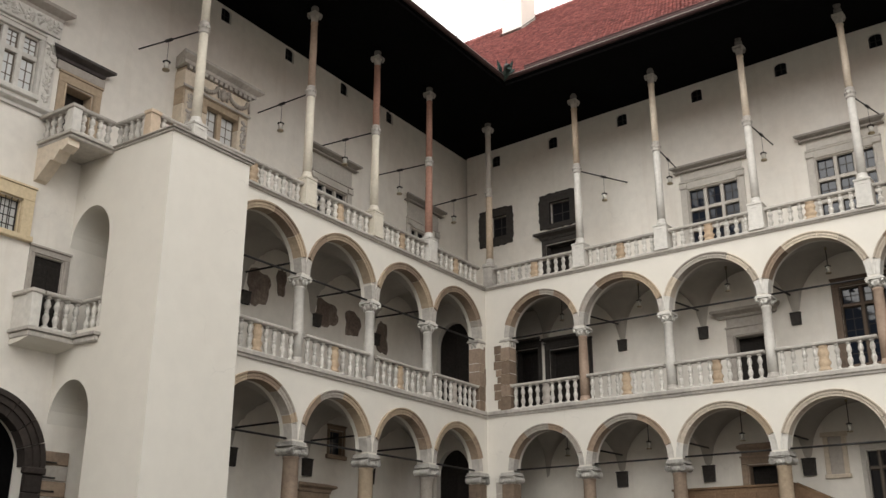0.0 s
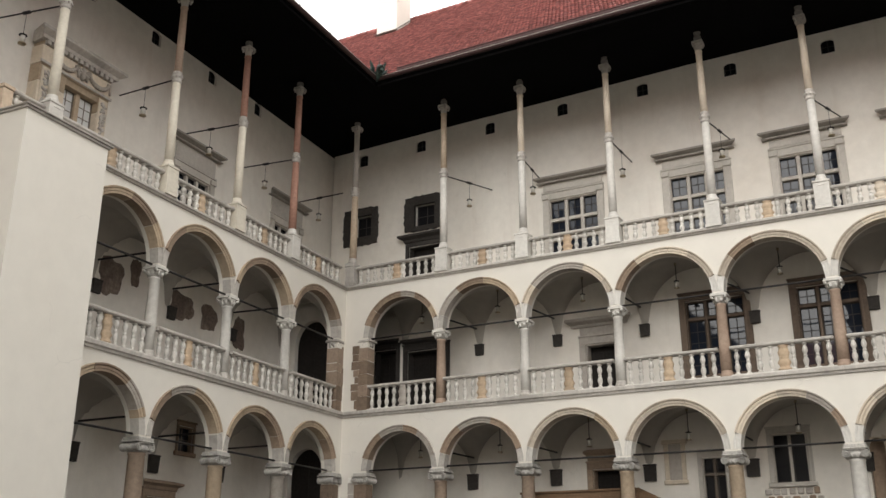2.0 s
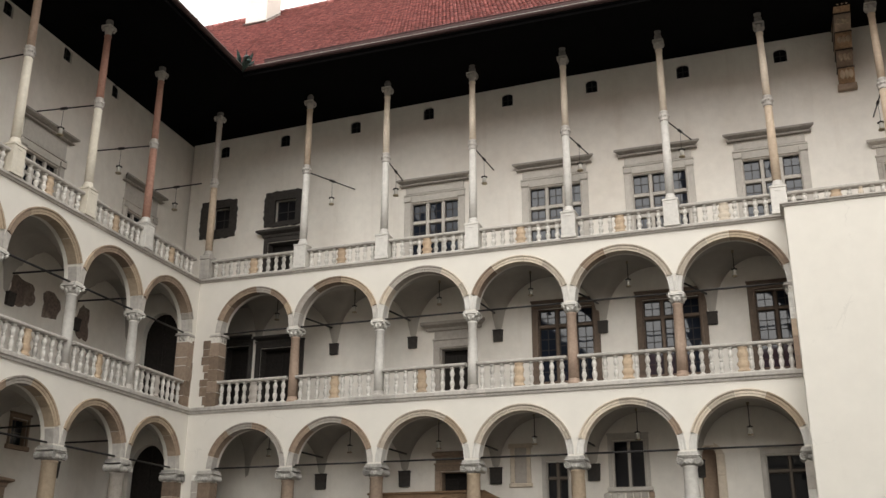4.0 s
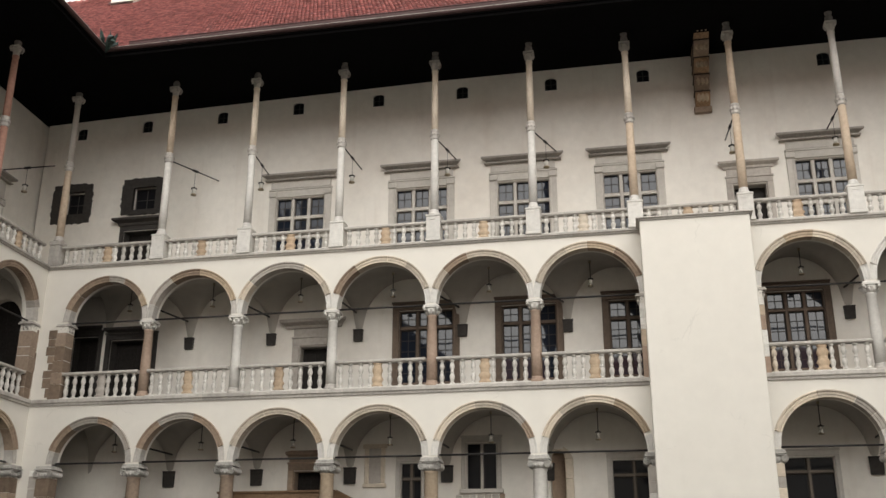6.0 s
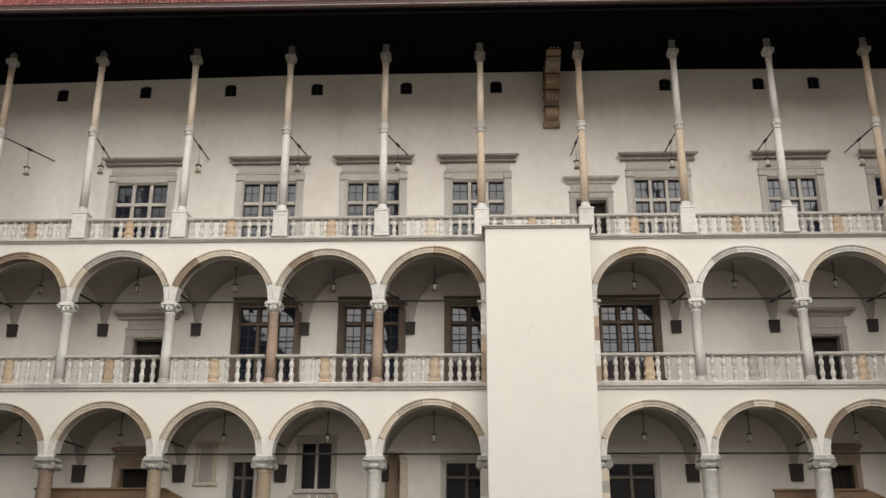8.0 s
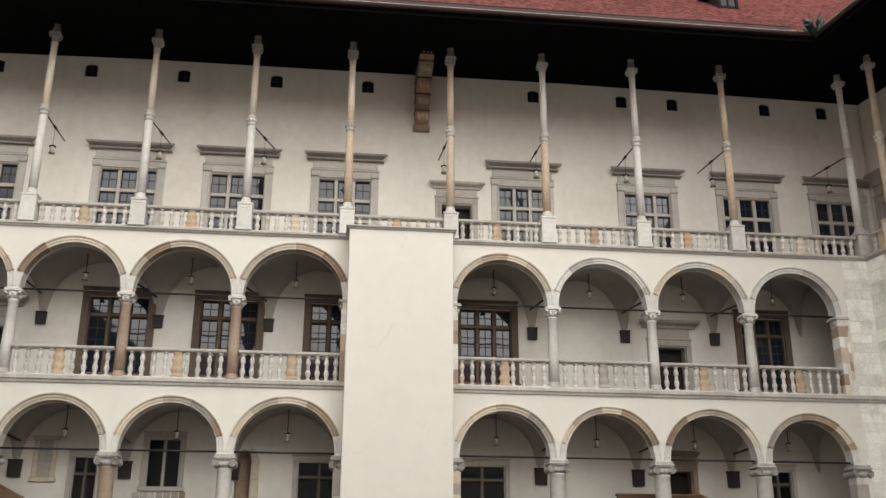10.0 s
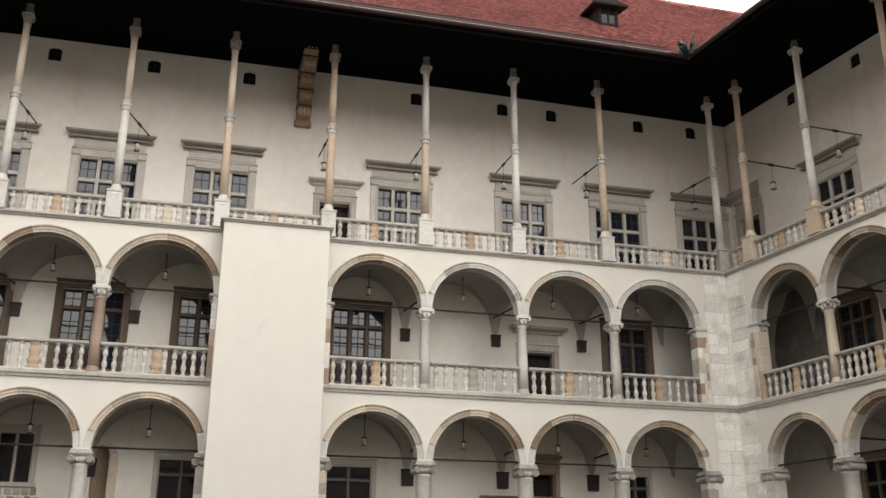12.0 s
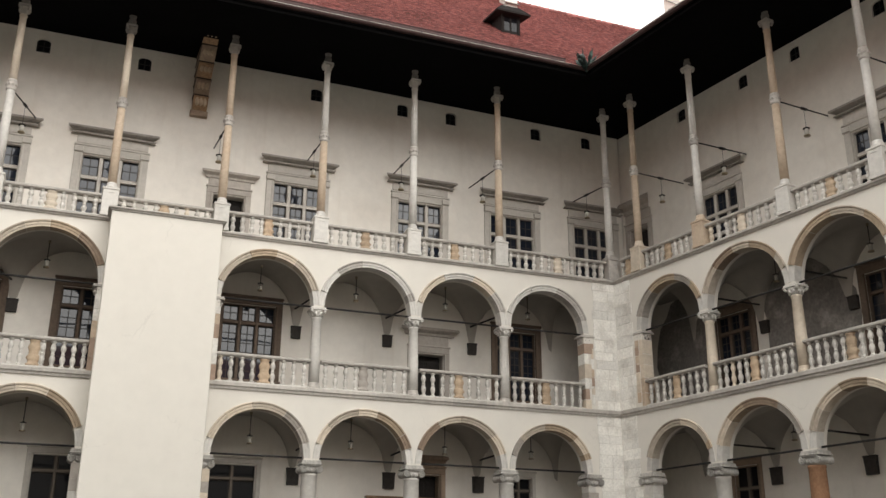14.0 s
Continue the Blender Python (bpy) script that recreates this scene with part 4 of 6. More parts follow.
def first_column(m, shaft_mat, cap_mat=LIME):
    c = thing("column", "slender first floor stone column with a leafy capital", "column", m, "first floor arcade columns")
    part("base", Shape().lathe([(0.23, Z1B), (0.24, Z1B + 0.05), (0.23, Z1B + 0.11), (0.20, Z1B + 0.13), (0.21, Z1B + 0.17), (0.192, Z1B + 0.2), (0.19, Z1B + 0.23)], 20), RAILSTONE if shaft_mat is LIME else shaft_mat, c)
    part("shaft", Shape().lathe([(0.19, Z1B + 0.23), (0.19, 9.4), (0.165, 10.74), (0.185, 10.76), (0.185, 10.81), (0.165, 10.83)], 20), shaft_mat, c)
    cap = Shape().lathe([(0.165, 10.83), (0.18, 10.92), (0.24, 11.0), (0.27, 11.06), (0.24, 11.07)], 16)
    for i in range(8):
        a = math.pi * i / 4 + math.pi / 8
        x, y = 0.2 * math.cos(a), 0.2 * math.sin(a)
        cap.rod((x, y, 10.86), (x * 1.22, y * 1.22, 11.0), 0.045, 6)
    for sx in (-1, 1):
        for sy in (-1, 1):
            cap.rod((sx * 0.2, sy * 0.2, 10.98), (sx * 0.265, sy * 0.265, 11.06), 0.05, 8)
    cap.box(-0.31, 0.31, -0.29, 0.29, 11.075, 11.12, 0.01).box(-0.28, 0.28, -0.27, 0.27, 11.12, CAP2, 0.01)
    part("capital", cap, cap_mat, c)
    return c


# Finial stone darkened to carry the shade under the eaves.
SHADESTONE = material("shade_darkened_stone", (0.21, 0.195, 0.18), 0.88, 0.2, 0.2, 0.5, 0.4, (0.07, 0.065, 0.06), per_object=0.15)


def top_column(m, low_mat, up_mat, ped_mat=LIME, pedestal=True):
    c = thing("column", "tall thin stone column with a ringed waist and a vase finial", "column", m, "second floor gallery columns")
    z = Z2B
    if pedestal:
        ped = Shape().box(-0.285, 0.285, -0.20, 0.36, z - 0.004, z + 0.12, 0.015).box(-0.265, 0.265, -0.18, 0.34, z + 0.12, 14.52, 0.015)
        ped.box(-0.285, 0.285, -0.20, 0.36, 14.52, 14.60, 0.015).box(-0.12, 0.12, -0.195, -0.17, 14.40, 14.43, 0.004)
        part("pedestal", ped, ped_mat, c)
    else:
        part("pedestal", Shape().box(-0.22, 0.22, -0.16, 0.30, z - 0.004, 14.42, 0.02).box(-0.25, 0.25, -0.19, 0.33, 14.42, 14.60, 0.03), ped_mat, c)
    y = 0.08
    part("base", Shape().lathe([(0.20, 14.60), (0.215, 14.65), (0.20, 14.70), (0.17, 14.72), (0.178, 14.77), (0.157, 14.80), (0.155, 14.84)], 20, (0, y)), ped_mat, c)
    part("lower_shaft", Shape().lathe([(0.155, 14.84), (0.15, 16.2), (0.138, 17.72)], 18, (0, y)), low_mat, c)
    ring = Shape().lathe([(0.138, 17.72), (0.17, 17.76), (0.17, 17.80), (0.145, 17.83), (0.175, 17.90), (0.18, 17.97), (0.145, 18.02), (0.165, 18.06), (0.165, 18.12), (0.135, 18.15)], 18, (0, y))
    for i in range(10):
        a = 2 * math.pi * i / 10
        ring.rod((0.175 * math.cos(a), y + 0.175 * math.sin(a), 17.89), (0.175 * math.cos(a), y + 0.175 * math.sin(a), 17.98), 0.034, 5)
    part("waist_ring", ring, RAILSTONE, c)
    part("upper_shaft", Shape().lathe([(0.135, 18.15), (0.13, 19.4), (0.115, 20.66), (0.135, 20.68), (0.135, 20.72), (0.115, 20.74)], 18, (0, y)), up_mat, c)
    cap = Shape().lathe([(0.115, 20.74), (0.13, 20.86), (0.165, 20.98), (0.175, 21.02)], 14, (0, y))
    for sx in (-1, 1):
        for sy in (-1, 1):
            cap.rod((sx * 0.13, y + sy * 0.13, 20.9), (sx * 0.175, y + sy * 0.175, 21.04), 0.042, 6)
    cap.box(-0.20, 0.20, y - 0.20, y + 0.20, 21.05, 21.12, 0.015)
    part("capital", cap, RAILSTONE if up_mat is not LIME else LIME, c)
    part("finial", Shape().lathe([(0.10, 21.12), (0.105, 21.19), (0.135, 21.22), (0.145, 21.29), (0.135, 21.36), (0.10, 21.39), (0.095, 21.44), (0.125, 21.47), (0.138, 21.54), (0.125, 21.60), (0.09, 21.63), (0.085, 21.68),
                                  (0.115, 21.71), (0.12, 21.77), (0.10, 21.82)], 16, (0, y)), SHADESTONE, c)
    return c


def on(wing, s, d=0.0, z=0.0):
    return wing @ Matrix.Translation((s, d, z))


MIDD = THICK / 2
for s, low, mid_ in zip(EAST_COLUMNS, (COLBROWN, COLBROWN, ARCHTAN, ARCHTAN, LIME, LIME, LIME, LIME), (ROSE, LIME, LIME, ROSE, ROSE, LIME, LIME, LIME)):
    ground_column(on(EAST, s, MIDD), low, 0.88 if s < 0 else 1.0)
    first_column(on(EAST, s, MIDD), mid_)
for s, low, mid_ in ((-11.35, COLBROWN, LIME), (-7.59, ARCHTAN, LIME), (-3.95, ARCHGREY, LIME)):
    ground_column(on(NORTH, s, MIDD), low, 0.93)
    first_column(on(NORTH, s, MIDD), mid_)
for s, low, mid_ in ((4.75, LIME, PALETAN), (8.63, ORANGE, PALETAN), (12.49, LIME, LIME), (16.35, LIME, LIME), (20.2, LIME, LIME)):
    ground_column(on(SOUTH, s, MIDD), low)
    first_column(on(SOUTH, s, MIDD), mid_)


def leafy_capital():
    cap = Shape().lathe([(0.165, 10.83), (0.18, 10.92), (0.24, 11.0), (0.27, 11.06), (0.24, 11.07)], 16)
    for i in range(8):
        a = math.pi * i / 4 + math.pi / 8
        x, y = 0.2 * math.cos(a), 0.2 * math.sin(a)
        cap.rod((x, y, 10.86), (x * 1.22, y * 1.22, 11.0), 0.045, 6)
    cap.box(-0.31, 0.31, -0.29, 0.29, 11.075, 11.12, 0.01).box(-0.28, 0.28, -0.27, 0.27, 11.12, CAP2, 0.01)
    return cap.mesh("capital", RAILSTONE)


LEAFY = leafy_capital()
pier_rng = random.Random(12)


def wall_pier(wing, s, face):
    """Squared stones at the end of an arcade, carrying half a capital on each floor. face: the side of the opening."""
    corner = wing is NORTH and s > -2 or wing is EAST and s < -20
    for z0, z1, edge, mats, cap, group in ((0.0, 5.31, 0.262, (PIERBROWN, COLBROWN, PIERBROWN) if corner else (GREYSTONE, PALETAN, LIME, ASHLAR), IONIC, "ground floor wall piers"),
                                           (Z1B, 10.83, 0.185, (PIERBROWN, COLBROWN, PIERBROWN) if corner else (TAN, PALETAN, ROSE, ASHLAR), LEAFY, "first floor wall piers")):
        ob = thing("wall_pier", "squared sandstone wall pier with half a weathered capital", "pier", wing @ Matrix.Translation((s, 0, 0)), group)
        z = z0
        while z < z1 - 0.01:
            h = min(pier_rng.uniform(0.34, 0.62), z1 - z)
            if z1 - z - h < 0.2:
                h = z1 - z
            back = pier_rng.choice((0.0, 0.06, 0.18)) if not corner else pier_rng.choice((0.22, 0.26, 0.30))
            x0, x1 = sorted((-face * back, face * edge))
            part("stone", Shape().box(x0, x1, -0.016 - pier_rng.uniform(0, 0.006), THICK + 0.012, z + 0.003, z + h - 0.003, 0.012), pier_rng.choice(mats), ob)
            z += h
        part("capital", cap, None, ob, "half capital", Matrix.Translation((0, MIDD, 0)))


FACING_RIGHT = ((EAST, -21.68), (EAST, 4.2), (NORTH, -15.05), (SOUTH, 1.27))
# squared piers at the ends of the arcades
for wing, s in ((EAST, -21.68), (EAST, 0.45), (EAST, 4.2), (EAST, 18.76), (NORTH, -15.05), (NORTH, -0.37), (SOUTH, 1.27)):
    wall_pier(wing, s, 1 if (wing, s) in FACING_RIGHT else -1)

E_TOP = [(-18.0, LIME, TAN), (-14.42, LIME, PALETAN), (-10.72, LIME, PALETAN), (-7.0, LIME, PALETAN), (-3.3, LIME, PALETAN), (0.34, TAN, PALETAN),
         (4.12, TAN, TAN), (7.75, TAN, LIME), (11.38, LIME, LIME), (15.03, TAN, TAN)]
for s, lo, up in E_TOP:
    top_column(on(EAST, s), lo, up)
top_column(on(EAST, 20.05), LIME, LIME, RAILSTONE, False)
top_column(on(EAST, -22.45), TAN, GREYSTONE, RAILSTONE, False)
for s, lo, up, pm in ((-16.45, CREAMSTONE, CREAMSTONE, LIME), (-11.45, CREAMSTONE, ROSE, CREAMSTONE), (-7.72, CREAMSTONE, PINK, CREAMSTONE), (-4.15, PINK, PINK, LIME)):
    top_column(on(NORTH, s), lo, up, pm)
for s, lo, up, pm in ((1.54, TAN, TAN, PALETAN), (4.93, LIME, LIME, TAN), (8.86, TAN, TAN, LIME), (12.45, LIME, LIME, LIME), (16.3, TAN, LIME, LIME)):
    top_column(on(SOUTH, s), lo, up, pm)


# ---------------------------------------------------------------- balustrades
def baluster_mesh(h, mat):
    r = [(0.078, 0.0), (0.078, 0.055), (0.05, 0.07), (0.045, 0.10), (0.062, 0.17), (0.080, 0.26), (0.082, 0.32), (0.066, 0.40), (0.044, 0.455), (0.058, 0.475), (0.058, 0.52), (0.042, 0.54),
         (0.052, 0.60), (0.076, 0.67), (0.082, 0.73), (0.066, 0.82), (0.046, 0.89), (0.044, 0.925), (0.075, 0.94), (0.075, 1.0)]
    return Shape().lathe([(a * 1.12, b * h) for a, b in r], 12).mesh("baluster", mat)


def block_mesh(h, mat):
    """The wider stone in the middle of a bay: half balusters worked on a block."""
    sh = Shape().lathe([(0.19, 0), (0.19, h * 0.08), (0.14, h * 0.11), (0.15, h * 0.2), (0.20, h * 0.3), (0.15, h * 0.42), (0.13, h * 0.47), (0.15, h * 0.5), (0.13, h * 0.53), (0.15, h * 0.58),
                        (0.175, h * 0.7), (0.145, h * 0.8), (0.125, h * 0.9), (0.15, h * 0.93), (0.15, h)], 12)
    sh.v = [(x * 1.15, y * 0.6, z) for x, y, z in sh.v]
    return sh.mesh("block", mat)


H2, H1 = 14.26 - Z2B - 0.04, 9.14 - Z1B - 0.06
BAL = {h: [baluster_mesh(h, BALUSTER), baluster_mesh(h, PALETAN)] for h in (H1, H2)}
BLOCK = {(h, m.name): block_mesh(h, m) for h in (H1, H2) for m in (BLOCKTAN, PALETAN, GREYSTONE)}
bal_rng = random.Random(3)


def balustrade(wing, a, b, upper=True, d=0.06, block=BLOCKTAN, per_side=None, m=None, group=None):
    """Rail, plinth, balusters and the middle stone of one bay, between a and b."""
    z, h, top = (Z2B, H2, 14.26) if upper else (Z1B, H1, 9.14)
    foot = 0.04 if upper else 0.06
    bal = thing("balustrade", "pale stone balustrade bay with double-bellied balusters and a tan middle block", "balustrade",
                m if m is not None else wing @ Matrix.Translation((a, d, z)), group or ("second floor balustrades" if upper else "first floor balustrades"))
    n = b - a
    part("plinth", Shape().box(0, n, -0.12, 0.14, -0.003, foot, 0.012), LIME, bal)
    prof = [(-0.10, h + foot), (-0.14, h + foot + 0.04), (-0.14, h + foot + 0.09), (-0.11, h + foot + 0.12), (0.11, h + foot + 0.12), (0.14, h + foot + 0.09), (0.14, h + foot + 0.04), (0.10, h + foot)]
    part("handrail", Shape().prism(prof[::-1], 0, n), RAILSTONE, bal)
    k = per_side if per_side is not None else max(1, round((n / 2 - 0.17) / 0.34))
    gap = (n / 2 - 0.17) / k if block else n / max(2, round(n / 0.29))
    xs = []
    if block:
        part("block", BLOCK[(h, block.name)], block, bal, "tan sandstone block", Matrix.Translation((n / 2 + bal_rng.uniform(-0.1, 0.1), 0, foot)))
        for i in range(k):
            xs += [gap * (i + 0.5), n - gap * (i + 0.5)]
    else:
        xs = [gap * (i + 0.5) for i in range(max(2, round(n / 0.29)))]
    for x in sorted(xs):
        mesh = BAL[h][1 if bal_rng.random() < 0.02 else 0]
        part("baluster", mesh, None, bal, m=pose(x, bal_rng.uniform(-0.006, 0.006), foot, 0, bal_rng.uniform(-0.6, 0.6), bal_rng.uniform(0, 36)))
    return bal


def chain(wing, stops, upper, half, skip=()):
    for p, q in zip(stops, stops[1:]):
        if (p, q) in skip:
            continue
        balustrade(wing, p + half, q - half, upper, block=bal_rng.choice((BLOCKTAN, BLOCKTAN, BLOCKTAN, PALETAN)))


chain(EAST, [-22.45, -18.0, -14.42, -10.72, -7.0, -3.3, 0.34], True, 0.285)
chain(EAST, [0.34, 4.12], True, 0.285)
chain(EAST, [4.12, 7.75, 11.38, 15.03, 20.05], True, 0.285)
chain(NORTH, [-16.45, -11.45, -7.72, -4.15, -0.25], True, 0.285)
chain(SOUTH, [0.2, 1.54, 4.93, 8.86, 12.45, 16.3, 20.2], True, 0.285)
for wing, bays in ((EAST, EAST_BAYS), (NORTH, NORTH_BAYS), (SOUTH, SOUTH_BAYS)):
    for a, b in bays:
        balustrade(wing, a + 0.2, b - 0.2, False, d=MIDD - 0.1, block=GREYSTONE if (wing is NORTH and b > -2) or (wing is EAST and (a < -20 or 7 < a < 8)) else BLOCKTAN)


# ---------------------------------------------------------------- buttress of the east front
def coping(ob, s0, s1, d0, d1, z0, z1, out=0.13):
    sh = Shape().box(s0 - out, s1 + out, d0 - out, d1, z0 + (z1 - z0) * 0.45, z1, 0.02).box(s0 - out * 0.45, s1 + out * 0.45, d0 - out * 0.45, d1, z0, z0 + (z1 - z0) * 0.45, 0.015)
    part("coping", sh, RAILSTONE, ob)


but = thing("buttress", "smooth cream plastered square buttress with a stone coping", "buttress", EAST)
part("shaft", Shape().box(0.44, 4.08, -1.08, 0.003, 0, Z2A + 0.03, 0.02), PLASTER, but)
coping(but, 0.44, 4.08, -1.08, -0.15, Z2A + 0.03, Z2B, 0.12)

# north buttress: the closed end of the north arcade, with arched passages along the back wall
nb = thing("buttress", "cream plastered end buttress with arched passages and a stone coping", "buttress", NORTH)
S0, S1, JAMB = -18.15, -15.2, 1.25
part("shaft", Shape().box(S0, S1, -1.05, JAMB, 0, Z2A + 0.03), PLASTER, nb)
for zb, zs, zt in ((0.0, 5.70, Z1B - 0.02), (Z1B, 10.78, Z2A + 0.03)):
    r = (DEPTH - 0.004 - JAMB) / 2
    sh = Shape()
    pts = [(JAMB + 2 * r * (i / 40), zs + 1.12 * math.sin(math.acos(1 - 2 * i / 40))) for i in range(41)]
    n = len(pts)
    for s in (S0, S1):
        sh.add([(s, d, z) for d, z in pts] + [(s, d, zt) for d, z in pts], [(i, i + 1, n + i + 1, n + i) for i in range(n - 1)])
    sh.add([(S0, d, z) for d, z in pts] + [(S1, d, z) for d, z in pts], [(i, i + 1, n + i + 1, n + i) for i in range(n - 1)])
    part("arch_head", sh, PLASTER, nb)
part("coping", Shape().box(S0 - 0.12, S1 + 0.12, -1.17, DEPTH - 0.01, Z2A + 0.1, Z2B, 0.02).box(S0 - 0.06, S1 + 0.06, -1.11, DEPTH - 0.012, Z2A + 0.03, Z2A + 0.1, 0.015), RAILSTONE, nb)
# balustrade round its top, with a tan corner post
balustrade(NORTH, 0, 1.32, True, block=None, per_side=2, m=NORTH @ Matrix.Translation((S0 + 0.10, 1.55, Z2B)) @ pose(0, 0, 0, 0, 0, -90))
part("corner_post", Shape().box(S0 - 0.04, S0 + 0.30, -0.08, 0.23, Z2B - 0.003, 14.27, 0.02).box(S0 - 0.07, S0 + 0.32, -0.11, 0.24, 14.27, 14.39, 0.02), TAN, nb, "tan sandstone corner post")
balustrade(NORTH, S0 + 0.32, -16.75, True, block=BLOCKTAN, per_side=1)


# ---------------------------------------------------------------- ironwork and lanterns
def lantern_parts(ob, z, r=0.085, h=0.24, x=0.0, y=0.0):
    """Cap, glass cylinder and foot ring hung with its top at z."""
    part("cap", Shape().lathe([(0.012, z + 0.06), (0.03, z), (r * 1.25, z - 0.03), (r * 1.25, z - 0.05), (r, z - 0.055)][::-1], 12, (x, y)), IRON, ob)
    part("glass", Shape().lathe([(r * 0.8, z - 0.06 - h), (r * 0.8, z - 0.06)], 12, (x, y)), LAMPGLASS, ob, "clear glass cylinder")
    part("foot", Shape().lathe([(r * 0.4, z - 0.11 - h), (r * 1.2, z - 0.10 - h), (r * 1.2, z - 0.06 - h), (r * 0.8, z - 0.055 - h)], 12, (x, y)), BRASS, ob)


def wall_rod_lantern(wing, s, s_end, sag=0.75):
    """An iron rod from a column's waist to the wall, with a lantern on a cable from its middle."""
    ob = thing("hanging_lantern", "glass lantern on a cable from a black iron rod", "lantern", wing, "second floor lanterns")
    a, b = Vector((s, 0.25, 17.9)), Vector((s_end, DEPTH, 18.1))
    part("rod", Shape().rod(a, b, 0.026), IRON, ob)
    m = a.lerp(b, 0.5)
    part("clamp", Shape().rod(a.lerp(b, 0.45), a.lerp(b, 0.55), 0.055), IRON, ob)
    part("cable", Shape().rod(m, m - Vector((0, 0, sag)), 0.008, 5), IRON, ob)
    lantern_parts(ob, m.z - sag, 0.10, 0.24, m.x, m.y)


for s, e in ((-18.0, -17.15), (-14.42, -14.8), (-10.72, -10.75), (-7.0, -6.62), (-3.3, -2.5), (4.12, 4.0), (7.75, 7.72), (11.38, 11.4), (15.03, 14.95), (20.05, 19.85)):
    wall_rod_lantern(EAST, s, e)
for s, e in ((-16.45, -16.6), (-11.45, -11.1), (-7.72, -7.6), (-4.15, -4.0), (-0.2, 0.3)):
    wall_rod_lantern(NORTH, s, e)
for s, e in ((1.54, 1.4), (4.93, 4.9), (8.86, 8.8), (12.45, 12.4)):
    wall_rod_lantern(SOUTH, s, e)


def vault_lantern(wing, s, ztop, drop, group):
    ob = thing("hanging_lantern", "small brass and glass lantern hung from the vault on a rod", "lantern", wing @ Matrix.Translation((s, 1.75, 0)), group)
    part("rose", Shape().lathe([(0.045, ztop - 0.04), (0.05, ztop + 0.05)], 10), BRASS, ob)
    part("rod", Shape().rod((0, 0, ztop), (0, 0, ztop - drop), 0.017, 5), IRON, ob)
    lantern_parts(ob, ztop - drop, 0.085, 0.22)


for wing, bays in ((EAST, EAST_BAYS), (SOUTH, SOUTH_BAYS)):
    for a, b in bays:
        vault_lantern(wing, (a + b) / 2, 13.0, 0.62, "first floor lanterns")
        vault_lantern(wing, (a + b) / 2, 7.5, 0.75, "ground floor lanterns")


def tie_rod(wing, p, q, r=0.036, long=True):
    ob = thing("tie_rod", "black iron tie rod spanning the arches" if long else "black iron tie rod from column to back wall", "tie rod", wing, "arcade tie rods" if long else "gallery cross ties",
               shape=Shape().rod(p, q, r), mat=IRON)
    return ob


for wing, bays in ((EAST, EAST_BAYS), (NORTH, NORTH_BAYS), (SOUTH, SOUTH_BAYS)):
    for a, b in bays:
        tie_rod(wing, (a + 0.1, 0.25, CAP2 + 0.05), (b - 0.1, 0.25, CAP2 + 0.05))
        tie_rod(wing, (a + 0.1, 0.25, CAP1 + 0.1), (b - 0.1, 0.25, CAP1 + 0.1))
    for a, b in bays[:-1]:
        near = [c for c in EAST_CORBELS if wing is EAST and abs(c - b) < 1.2]
        tie_rod(wing, (b + 0.02, 0.4, 11.75), (near[0] - 0.1 if near else b + 0.1, DEPTH, 11.85), 0.035, False)
        tie_rod(wing, (b + 0.02, 0.4, 6.45), (b + 0.1, DEPTH, 6.45), 0.035, False)


def corbel(wing, s, z0, w, h):
    ob = thing("corbel", "dark blackened stone corbel under the vault", "corbel", wing @ Matrix.Translation((s, DEPTH, z0)), "vault corbels")
    sh = Shape().add([(-w * 0.46, -0.12, 0), (w * 0.46, -0.12, 0), (w * 0.46, 0.01, 0), (-w * 0.46, 0.01, 0), (-w / 2, -0.15, h), (w / 2, -0.15, h), (w / 2, 0.01, h), (-w / 2, 0.01, h)],
                     [(3, 2, 1, 0), (4, 5, 6, 7), (0, 1, 5, 4), (1, 2, 6, 5), (2, 3, 7, 6), (3, 0, 4, 7)])
    part("block", sh, DARKSTONE, ob)
    part("abacus", Shape().box(-w * 0.54, w * 0.54, -0.17, 0.008, h, h + 0.05, 0.012), DARKSTONE, ob)


for wing, bays in ((EAST, EAST_BAYS), (NORTH, NORTH_BAYS), (SOUTH, SOUTH_BAYS)):
    for (a, b), nxt in zip(bays, bays[1:] + [None]):
        if nxt and abs(nxt[0] - b) < 0.1:
            if wing is not EAST:
                corbel(wing, b + 0.2, 10.72, 0.38, 0.42)
            corbel(wing, b + 0.02, 5.20, 0.46, 0.56)


for s in EAST_CORBELS:
    corbel(EAST, s, 10.69, 0.38, 0.42)


# ---------------------------------------------------------------- stone console under the eaves of the east wing
RUST = material("ochre_carved_stone", (0.30, 0.195, 0.115), 0.88, 0.2, 0.3, 0.8, 0.5, (0.16, 0.105, 0.07))
con = thing("console", "tall carved tan stone console rising to the eaves", "console", EAST @ Matrix.Translation((3.27, DEPTH, 0)))
part("foot", Shape().box(-0.34, 0.34, -0.22, 0.01, 19.30, 19.54, 0.02), BROWN, con, "carved foot slab")
z, out = 19.52, 0.16
